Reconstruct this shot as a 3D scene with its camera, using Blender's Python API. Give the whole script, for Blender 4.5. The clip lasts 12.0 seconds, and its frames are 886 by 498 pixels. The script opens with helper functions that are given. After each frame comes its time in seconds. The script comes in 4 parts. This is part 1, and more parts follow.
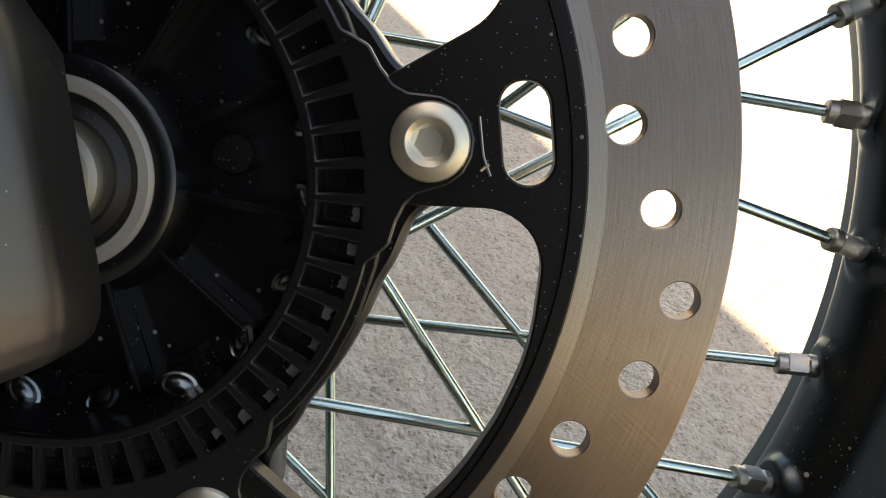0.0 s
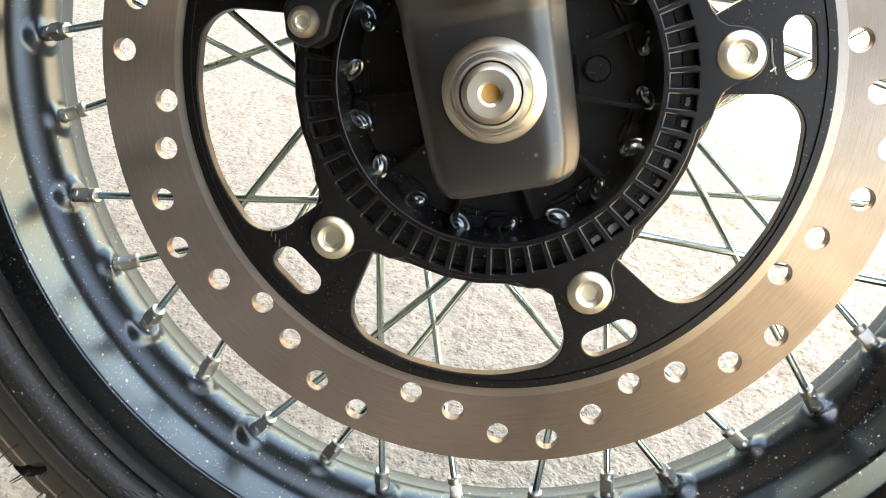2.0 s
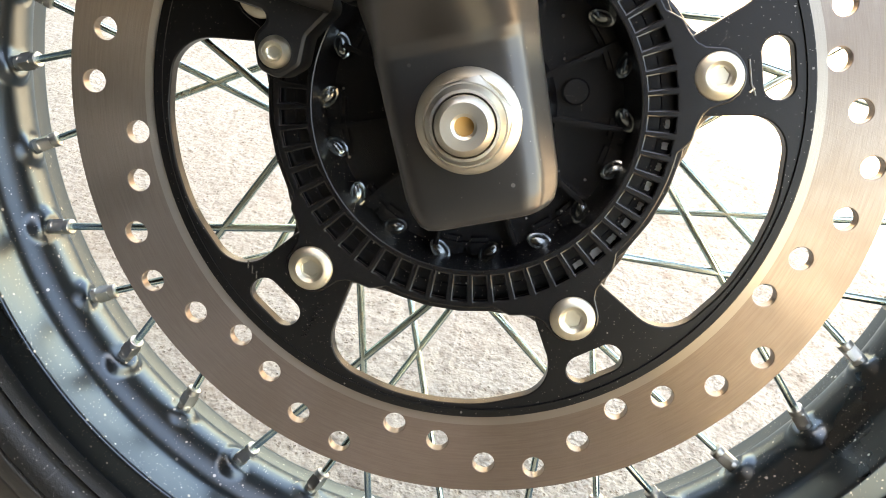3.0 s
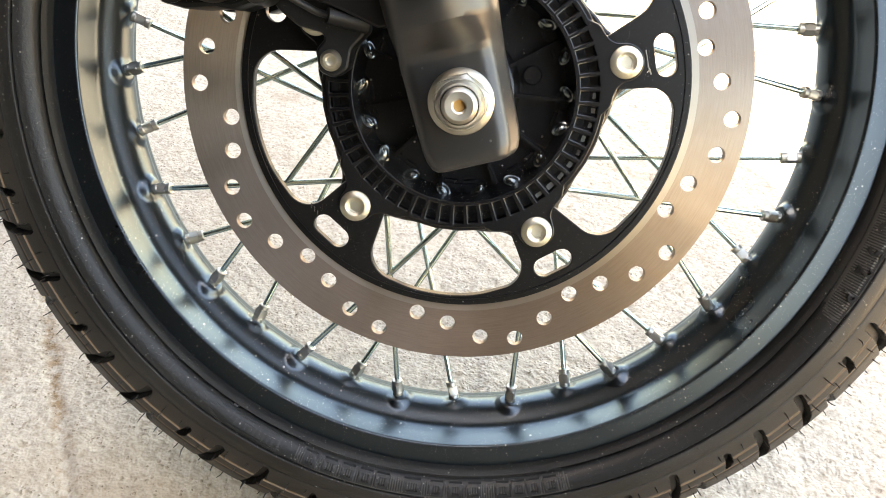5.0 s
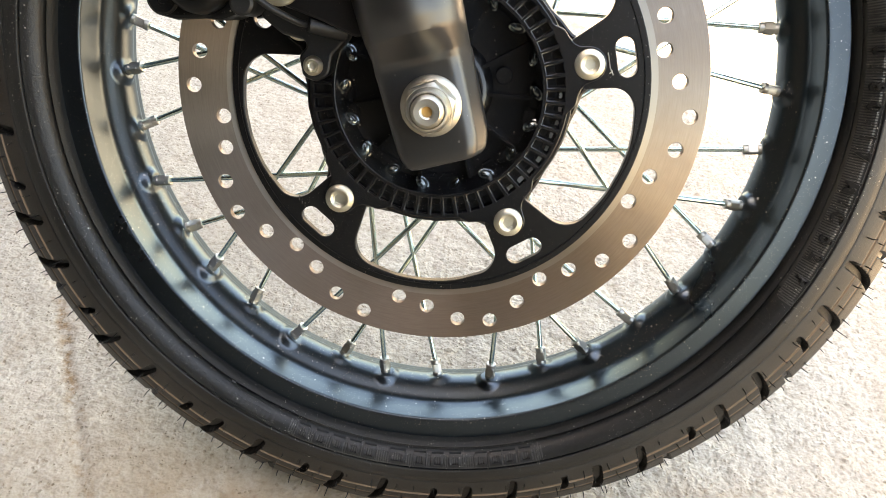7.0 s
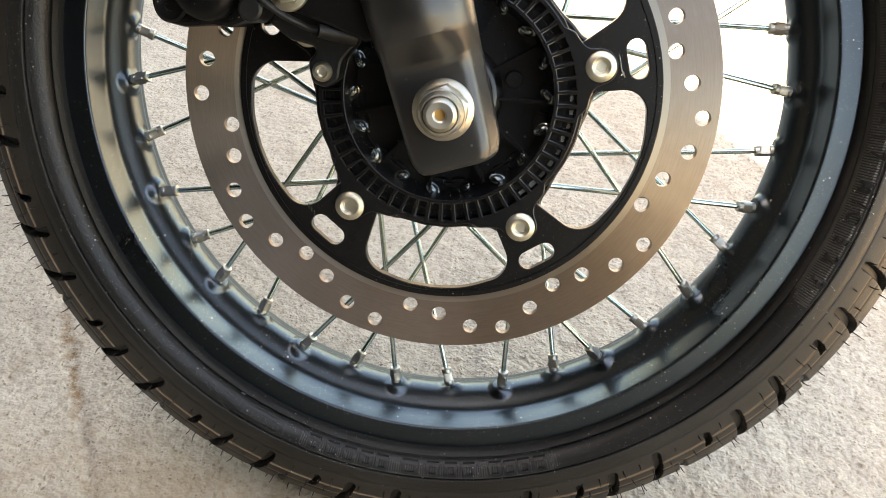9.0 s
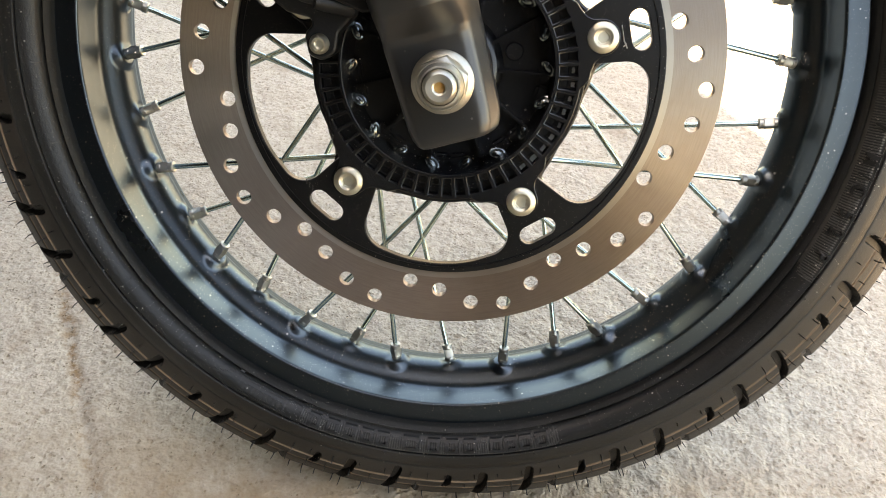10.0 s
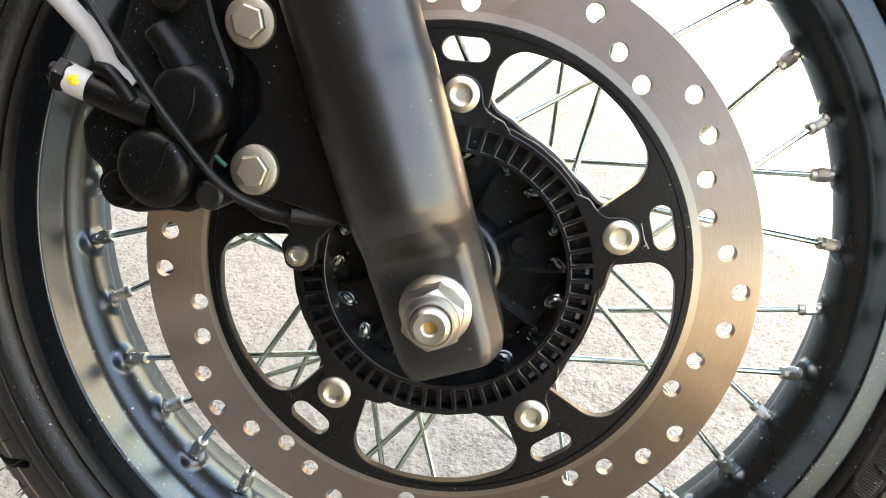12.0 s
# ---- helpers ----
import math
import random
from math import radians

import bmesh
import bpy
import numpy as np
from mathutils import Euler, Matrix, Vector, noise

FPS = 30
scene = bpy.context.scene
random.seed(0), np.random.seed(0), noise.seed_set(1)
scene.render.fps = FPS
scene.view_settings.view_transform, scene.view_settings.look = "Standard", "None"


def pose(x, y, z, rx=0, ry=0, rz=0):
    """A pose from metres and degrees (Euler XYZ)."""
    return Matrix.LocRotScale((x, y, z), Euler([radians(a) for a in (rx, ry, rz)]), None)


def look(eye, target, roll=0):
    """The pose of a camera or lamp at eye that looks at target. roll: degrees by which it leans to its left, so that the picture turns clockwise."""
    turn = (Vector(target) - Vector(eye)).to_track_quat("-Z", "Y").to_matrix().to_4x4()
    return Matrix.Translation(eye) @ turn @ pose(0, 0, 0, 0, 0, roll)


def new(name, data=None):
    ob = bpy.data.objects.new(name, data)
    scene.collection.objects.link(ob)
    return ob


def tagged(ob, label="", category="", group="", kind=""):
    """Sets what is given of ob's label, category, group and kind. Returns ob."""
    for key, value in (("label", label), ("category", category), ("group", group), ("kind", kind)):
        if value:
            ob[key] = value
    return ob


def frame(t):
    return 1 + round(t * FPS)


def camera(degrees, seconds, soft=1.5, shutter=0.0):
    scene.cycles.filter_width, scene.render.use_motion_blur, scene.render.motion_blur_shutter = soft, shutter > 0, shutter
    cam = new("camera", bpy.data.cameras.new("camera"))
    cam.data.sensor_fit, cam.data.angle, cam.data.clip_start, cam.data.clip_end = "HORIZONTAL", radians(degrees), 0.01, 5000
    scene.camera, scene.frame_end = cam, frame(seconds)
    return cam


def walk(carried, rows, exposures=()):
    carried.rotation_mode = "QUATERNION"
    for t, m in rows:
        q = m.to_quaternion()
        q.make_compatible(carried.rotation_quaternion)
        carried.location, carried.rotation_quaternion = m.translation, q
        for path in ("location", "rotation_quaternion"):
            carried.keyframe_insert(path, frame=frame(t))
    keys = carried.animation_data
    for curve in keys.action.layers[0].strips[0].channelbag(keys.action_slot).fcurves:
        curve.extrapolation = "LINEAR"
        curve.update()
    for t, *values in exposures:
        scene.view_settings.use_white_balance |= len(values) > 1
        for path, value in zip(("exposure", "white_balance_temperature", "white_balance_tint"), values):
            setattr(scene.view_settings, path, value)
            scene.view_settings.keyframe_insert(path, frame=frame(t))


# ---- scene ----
cam = camera(58.08, 12.0, soft=0.95)
PATH = [
    (0, (0.0860, -0.1373, 0.3813), (0.0876, 0.2875, 0.1177), 12.29),
    (0.5, (0.0673, -0.1641, 0.3869), (0.0706, 0.2566, 0.1166), 12.53),
    (1, (0.0381, -0.2034, 0.3947), (0.0386, 0.2081, 0.1107), 11.49),
    (1.5, (0.0136, -0.2405, 0.4012), (0.0033, 0.1680, 0.1131), 10.37),
    (2, (0.0074, -0.2602, 0.4077), (-0.0193, 0.1428, 0.1130), 8.88),
    (2.5, (0.0083, -0.2504, 0.4043), (-0.0171, 0.1570, 0.1156), 8.82),
    (2.7, (0.0096, -0.2438, 0.4050), (-0.0149, 0.1638, 0.1165), 8.51),
    (4.3, (0.0083, -0.3480, 0.4599), (-0.0013, 0.0519, 0.1598), 6.81),
    (4.5, (0.0084, -0.3533, 0.4638), (-0.0003, 0.0459, 0.1629), 6.82),
    (5, (0.0097, -0.3706, 0.4751), (-0.0023, 0.0259, 0.1706), 6.25),
    (5.5, (0.0135, -0.3981, 0.4869), (-0.0080, -0.0050, 0.1787), 5.54),
    (6, (0.0184, -0.4137, 0.4977), (-0.0018, -0.0271, 0.1813), 5.85),
    (6.5, (0.0220, -0.4043, 0.5019), (0.0028, -0.0177, 0.1855), 5.90),
    (7, (0.0280, -0.3884, 0.5044), (0.0112, -0.0036, 0.1855), 5.59),
    (9, (0.0212, -0.3870, 0.4981), (0.0039, 0.0025, 0.1851), 4.75),
    (9.5, (0.0209, -0.3887, 0.4958), (0.0037, -0.0075, 0.1727), 4.64),
    (10, (0.0206, -0.3837, 0.4944), (0.0054, -0.0034, 0.1703), 4.60),
    (10.5, (0.0255, -0.3675, 0.4947), (0.0115, 0.0187, 0.1774), 4.23),
    (11, (0.0276, -0.3491, 0.4977), (0.0146, 0.0423, 0.1868), 4.11),
    (11.5, (0.0248, -0.3243, 0.5035), (0.0103, 0.0754, 0.2035), 3.88),
    (12, (0.0218, -0.2971, 0.5192), (-0.0095, 0.1083, 0.2282), 2.68),
]
# how the phone's exposure settles on the way
LIGHT = [(t, stops, kelvin, 13) for t, stops, kelvin in ((0.0, 2.05, 9900), (0.5, 2.22, 10300), (1.0, 3.00, 10900), (1.5, 3.50, 11000), (2.5, 3.74, 10700), (4.5, 3.74, 10700), (7.0, 3.59, 10600), (9.0, 3.22, 10900), (10.5, 3.23, 10800), (11.0, 3.42, 10400), (12.0, 3.58, 10000))]
walk(cam, [(t, look(eye, target, roll)) for t, eye, target, roll in PATH], LIGHT)

# ---- world and sun: an added, unseen roof edge shades the wheel and leaves the yard in the light ----
SUN_UP = radians(58)
SUN_DIR = Vector((-0.857 * math.cos(SUN_UP), -0.516 * math.cos(SUN_UP), math.sin(SUN_UP)))
world = bpy.data.worlds.new("sky")
scene.world = world
world.use_nodes = True
wn, wl = world.node_tree.nodes, world.node_tree.links
sky = wn.new("ShaderNodeTexSky")
sky.sky_type = "NISHITA"
sky.sun_disc = False
sky.sun_elevation = SUN_UP
sky.dust_density = 1.0
sky.sun_rotation = math.atan2(SUN_DIR.x, SUN_DIR.y)
wl.new(sky.outputs[0], wn["Background"].inputs[0])
wn["Background"].inputs[1].default_value = 0.15
sun = new("sun", bpy.data.lights.new("sun", "SUN"))
sun.data.energy, sun.data.angle, sun.data.color = 5.0, radians(0.53), (1.0, 0.97, 0.93)
sun.matrix_world = look(SUN_DIR * 20, (0, 0, 0))

# ---- the wheel's own axes in the world: it leans on the side stand with the bars turned ----
LEAN = Matrix(((0.97429, 0.0, -0.22530), (0.08560, 0.92502, 0.37015), (0.20841, -0.37992, 0.90124)))
AXLE_Z = 0.2918
UP = LEAN.transposed() @ Vector((0, 0, 1))   # world up, in the wheel's axes
HUB = UP * AXLE_Z                            # the wheel centre, seen from the contact point
Y0 = 0.066                                   # middle plane of rim and tyre
ROUND = Matrix.Diagonal((0.992, 1, 0.992, 1))   # true radii of rim and tyre
INNER = Matrix.Translation((0, -0.002, 0)) @ ROUND   # seat of carrier and sensor ring

# ---- materials ----


def material(name, color, rough=0.5, metal=0.0, spec=0.5):
    m = bpy.data.materials.new(name)
    m.use_nodes = True
    b = m.node_tree.nodes["Principled BSDF"]
    b.inputs["Base Color"].default_value = (*color, 1)
    b.inputs["Roughness"].default_value = rough
    b.inputs["Metallic"].default_value = metal
    b.inputs["Specular IOR Level"].default_value = spec
    return m, m.node_tree.nodes, m.node_tree.links, b


def tex_noise(n, l, scale, detail=4.0, rough=0.55, vec=None):
    t = n.new("ShaderNodeTexNoise")
    t.inputs["Scale"].default_value, t.inputs["Detail"].default_value, t.inputs["Roughness"].default_value = scale, detail, rough
    if vec:
        l.new(vec, t.inputs["Vector"])
    return t.outputs["Fac"]


def ramp(n, l, fac, stops):
    r = n.new("ShaderNodeValToRGB")
    while len(r.color_ramp.elements) < len(stops):
        r.color_ramp.elements.new(0.5)
    for e, (p, c) in zip(r.color_ramp.elements, stops):
        e.position = p
        e.color = (c, c, c, 1) if isinstance(c, (int, float)) else (*c, 1)
    l.new(fac, r.inputs[0])
    return r.outputs[0]


def mix(n, l, fac, a, b):
    x = n.new("ShaderNodeMix")
    x.data_type = "RGBA"
    for socket, value in ((x.inputs[0], fac), (x.inputs[6], a), (x.inputs[7], b)):
        if isinstance(value, (int, float)):
            socket.default_value = value
        elif isinstance(value, tuple):
            socket.default_value = (*value, 1)
        else:
            l.new(value, socket)
    return x.outputs[2]


def sums(n, l, op, a, b):
    x = n.new("ShaderNodeMath")
    x.operation = op
    for socket, value in zip(x.inputs, (a, b)):
        if isinstance(value, (int, float)):
            socket.default_value = value
        else:
            l.new(value, socket)
    return x.outputs[0]


def bump(n, l, b, height, strength, dist):
    x = n.new("ShaderNodeBump")
    x.inputs["Strength"].default_value, x.inputs["Distance"].default_value = strength, dist
    l.new(height, x.inputs["Height"])
    l.new(x.outputs[0], b.inputs["Normal"])


def coords(n):
    return n.new("ShaderNodeTexCoord").outputs["Object"]


def specks(n, l, vec, scale, size, seed=0.0):
    """Scattered grains of dust: small cells of a Voronoi pattern, of which only some are kept."""
    layers = []
    for times, keep in ((1.0, 0.78), (2.9, 0.55)):
        v = n.new("ShaderNodeTexVoronoi")
        v.inputs["Scale"].default_value = scale * times
        l.new(vec, v.inputs["Vector"])
        sep = n.new("ShaderNodeSeparateColor")
        l.new(v.outputs["Color"], sep.inputs[0])
        wide = sums(n, l, "MULTIPLY", sums(n, l, "ADD", sep.outputs[1], 0.35), size)
        near = sums(n, l, "LESS_THAN", v.outputs["Distance"], wide)
        some = sums(n, l, "GREATER_THAN", sep.outputs[0], keep)
        layers.append(sums(n, l, "MULTIPLY", near, some))
    patch = tex_noise(n, l, 14.0 + seed, 5.0, 0.75, vec)
    there = ramp(n, l, patch, [(0.38, 0.0), (0.56, 1.0)])
    up = n.new("ShaderNodeSeparateXYZ")
    l.new(n.new("ShaderNodeNewGeometry").outputs["Normal"], up.inputs[0])
    lies = ramp(n, l, up.outputs[2], [(0.15, 0.0), (0.38, 0.7), (0.80, 1.0)])
    return sums(n, l, "MULTIPLY", sums(n, l, "MULTIPLY", sums(n, l, "MAXIMUM", *layers), there), lies)


def dusty(name, color, rough, metal=0.0, dust=0.6, grain=600.0, grain_bump=0.15, spec=0.5, speck=260.0, size=0.16, film=0.25, dustcol=(0.56, 0.53, 0.48), tint=(1.0, 1.0, 1.0)):
    """A dark finish with a film of dust in patches, and grains of dust."""
    m, n, l, b = material(name, color, rough, metal, spec)
    c = coords(n)
    cloud = tex_noise(n, l, 9.0, 5.0, 0.6, c)
    fine = tex_noise(n, l, grain, 3.0, 0.6, c)
    haze = sums(n, l, "MULTIPLY", ramp(n, l, cloud, [(0.42, 0.0), (0.75, 1.0)]), film)
    base = mix(n, l, haze, color, tuple(0.6 * x for x in dustcol))
    grains = sums(n, l, "MULTIPLY", specks(n, l, c, speck, size), dust)
    l.new(mix(n, l, grains, base, dustcol), b.inputs["Base Color"])
    rough_now = sums(n, l, "ADD", sums(n, l, "MULTIPLY", cloud, 0.14), rough - 0.07)
    l.new(sums(n, l, "MAXIMUM", rough_now, sums(n, l, "MULTIPLY", grains, 0.9)), b.inputs["Roughness"])
    if grain_bump:
        bump(n, l, b, fine, grain_bump, 0.0006)
    b.inputs["Specular Tint"].default_value = (*tint, 1.0)
    return m


BLACK_CAST = dusty("black_cast_paint", (0.0045, 0.0045, 0.005), 0.24, spec=0.45, dust=0.5, grain=900, grain_bump=0.05, film=0.01, speck=300, size=0.13)
BLACK_PLATE = dusty("black_coated_plate", (0.0042, 0.0040, 0.0040), 0.32, spec=0.28, dust=0.6, grain=1400, grain_bump=0.05, film=0.008, speck=340, size=0.12)
FORK_PAINT = dusty("satin_fork_coating", (0.008, 0.0078, 0.0077), 0.33, spec=0.72, dust=0.5, grain=1600, grain_bump=0.02, film=0.015, speck=150, size=0.09)
RIM_PAINT = dusty("dark_rim_coating", (0.063, 0.077, 0.089), 0.29, metal=1.0, dust=1.0, grain=900, grain_bump=0.05, film=0.01, speck=320, size=0.175, dustcol=(0.66, 0.63, 0.58), tint=(0.78, 0.92, 1.0))
CALIPER_PAINT = dusty("gloss_caliper_paint", (0.0026, 0.0026, 0.0026), 0.36, spec=0.2, dust=0.6, grain=500, grain_bump=0.14, film=0.01, speck=380, size=0.14)
RUBBER = dusty("tyre_rubber", (0.0040, 0.0037, 0.0033), 0.42, dust=0.9, grain=500, grain_bump=0.45, spec=0.36, film=0.014, speck=330, size=0.14)
# paler than the sidewall, so that the panel ribs stand out
PALE_RUBBER = dusty("pale_tyre_rubber", (0.027, 0.026, 0.024), 0.5, dust=0.8, grain=700, grain_bump=0.2, spec=0.4, film=0.10, speck=330, size=0.16)
DUSTED_RUBBER = dusty("dusted_tyre_rubber", (0.0058, 0.0054, 0.0049), 0.48, dust=0.7, grain=700, grain_bump=0.35, spec=0.40, film=0.035, speck=330, size=0.16)
TREAD_RUBBER = dusty("tread_rubber", (0.0100, 0.0082, 0.0065), 0.52, dust=0.3, grain=800, grain_bump=0.35, spec=0.48, film=0.06, speck=420, size=0.16, dustcol=(0.36, 0.25, 0.17))
DUSTY_LINE = dusty("dust_in_tread_line", (0.15, 0.105, 0.072), 0.8, dust=0.3, grain=500, grain_bump=0.2, spec=0.2, film=0.4, dustcol=(0.30, 0.21, 0.14))
SOFT_RUBBER = dusty("soft_black_rubber", (0.0045, 0.0045, 0.0045), 0.48, dust=0.3, grain=600, grain_bump=0.1, film=0.02, spec=0.35, speck=400)


def steel(name, color, rough, stain=(0.45, 0.36, 0.2), much=0.2, scale=60.0):
    m, n, l, b = material(name, color, rough, 1.0)
    c = coords(n)
    cloud = tex_noise(n, l, scale, 5.0, 0.65, c)
    l.new(mix(n, l, sums(n, l, "MULTIPLY", ramp(n, l, cloud, [(0.45, 0.0), (0.7, 1.0)]), much), color, stain), b.inputs["Base Color"])
    l.new(sums(n, l, "ADD", sums(n, l, "MULTIPLY", cloud, 0.2), rough - 0.1), b.inputs["Roughness"])
    bump(n, l, b, tex_noise(n, l, 700.0, 3.0, 0.6, c), 0.08, 0.0005)
    return m


ZINC = steel("zinc_plated_steel", (0.48, 0.455, 0.395), 0.40, much=0.4)
YELLOW_ZINC = steel("yellowed_zinc_steel", (0.52, 0.49, 0.40), 0.44, stain=(0.5, 0.38, 0.22), much=0.35, scale=90.0)
CHROME = steel("bright_spoke_steel", (0.45, 0.575, 0.55), 0.24, stain=(0.34, 0.40, 0.37), much=0.25, scale=30.0)
GREY_STEEL = steel("grey_steel", (0.42, 0.41, 0.38), 0.42, much=0.25)
# pale metal for the painted light on the hub lip
LIT_LIP_ALLOY = steel("lit_lip_alloy", (0.42, 0.41, 0.39), 0.62, stain=(0.12, 0.11, 0.10), much=0.5, scale=220.0)
BLACK_ZINC = steel("black_zinc_steel", (0.17, 0.19, 0.19), 0.22, stain=(0.08, 0.09, 0.09), much=0.4)
DULL_ALLOY = dusty("dull_dusty_alloy", (0.31, 0.295, 0.27), 0.42, metal=0.35, dust=0.3, film=0.2, grain_bump=0.05)
RUST = steel("rusty_bore", (0.55, 0.30, 0.10), 0.55, much=0.5)
WHITE_SLEEVE = dusty("white_plastic_sleeve", (0.40, 0.38, 0.35), 0.5, dust=0.2, film=0.2, grain_bump=0.05)
GREY_HOSE = dusty("pale_grey_hose", (0.33, 0.32, 0.31), 0.5, dust=0.2, film=0.2, grain_bump=0.05)
YELLOW_MARK = dusty("yellow_paint_mark", (0.75, 0.55, 0.02), 0.5, dust=0.1, film=0.05, grain_bump=0.05)
GREEN_TAB = dusty("green_plastic", (0.0, 0.07, 0.04), 0.5, dust=0.1, film=0.05, grain_bump=0.05)


def rotor_steel():
    """Ground steel, worn by the pads outside 121 mm: arcs of fine scratches round the axle."""
    m, n, l, b = material("ground_disc_steel", (0.5, 0.45, 0.4), 0.3, 1.0)
    sep = n.new("ShaderNodeSeparateXYZ")
    l.new(coords(n), sep.inputs[0])
    r = sums(n, l, "SQRT", sums(n, l, "ADD", sums(n, l, "MULTIPLY", sep.outputs[0], sep.outputs[0]), sums(n, l, "MULTIPLY", sep.outputs[2], sep.outputs[2])), 0)
    a = sums(n, l, "ARCTAN2", sep.outputs[2], sep.outputs[0])
    co = n.new("ShaderNodeCombineXYZ")
    l.new(sums(n, l, "MULTIPLY", r, 900.0), co.inputs[0])
    l.new(sums(n, l, "MULTIPLY", a, 5.0), co.inputs[1])
    arcs = tex_noise(n, l, 1.6, 6.0, 0.7, co.outputs[0])
    # cross-hatched grinding marks
    co2 = n.new("ShaderNodeCombineXYZ")
    l.new(sums(n, l, "ADD", sums(n, l, "MULTIPLY", r, 260.0), sums(n, l, "MULTIPLY", a, 95.0)), co2.inputs[0])
    l.new(sums(n, l, "MULTIPLY", r, 14.0), co2.inputs[1])
    hatch = tex_noise(n, l, 2.2, 4.0, 0.6, co2.outputs[0])
    cloud = tex_noise(n, l, 16.0, 4.0, 0.6, coords(n))
    # slow changes round the disc: its uneven reflections, put into colour and roughness
    co3 = n.new("ShaderNodeCombineXYZ")
    l.new(sums(n, l, "MULTIPLY", sums(n, l, "SINE", a, 0), 2.6), co3.inputs[0])
    l.new(sums(n, l, "MULTIPLY", sums(n, l, "COSINE", a, 0), 2.6), co3.inputs[1])
    l.new(sums(n, l, "MULTIPLY", r, 9.0), co3.inputs[2])
    fan = ramp(n, l, tex_noise(n, l, 1.7, 3.0, 0.6, co3.outputs[0]), [(0.32, 0.0), (0.68, 1.0)])
    worn = sums(n, l, "GREATER_THAN", r, 0.1194)
    tone = mix(n, l, cloud, (0.29, 0.225, 0.18), (0.40, 0.325, 0.27))
    tone = mix(n, l, sums(n, l, "MULTIPLY", fan, 0.5), tone, (0.26, 0.20, 0.165))
    tone = mix(n, l, sums(n, l, "MULTIPLY", ramp(n, l, arcs, [(0.4, 0.0), (0.65, 1.0)]), 0.5), tone, (0.25, 0.19, 0.15))
    l.new(mix(n, l, worn, (0.42, 0.36, 0.30), tone), b.inputs["Base Color"])
    l.new(sums(n, l, "ADD", sums(n, l, "ADD", sums(n, l, "MULTIPLY", arcs, 0.2), sums(n, l, "MULTIPLY", fan, 0.12)), 0.22), b.inputs["Roughness"])
    h = sums(n, l, "ADD", arcs, sums(n, l, "MULTIPLY", hatch, 0.45))
    bump(n, l, b, h, 0.19, 0.0004)
    b.inputs["Anisotropic"].default_value = 0.8
    b.inputs["Anisotropic Rotation"].default_value = 0.25
    way = n.new("ShaderNodeTangent")
    way.direction_type, way.axis = "RADIAL", "Y"
    l.new(way.outputs[0], b.inputs["Tangent"])
    return m


ROTOR = rotor_steel()


def crumbs(n, l, vec, scale, size, keep):
    """Scattered ragged specks: the middles of some cells of a Voronoi pattern, softened at the edge."""
    v = n.new("ShaderNodeTexVoronoi")
    v.inputs["Scale"].default_value = scale
    l.new(vec, v.inputs["Vector"])
    sep = n.new("ShaderNodeSeparateColor")
    l.new(v.outputs["Color"], sep.inputs[0])
    wide = sums(n, l, "MULTIPLY", sums(n, l, "ADD", sep.outputs[1], 0.3), size)
    inside = sums(n, l, "SUBTRACT", 1.0, sums(n, l, "DIVIDE", v.outputs["Distance"], wide))
    return sums(n, l, "MULTIPLY", ramp(n, l, inside, [(0.0, 0.0), (0.45, 1.0)]), sums(n, l, "GREATER_THAN", sep.outputs[0], keep))


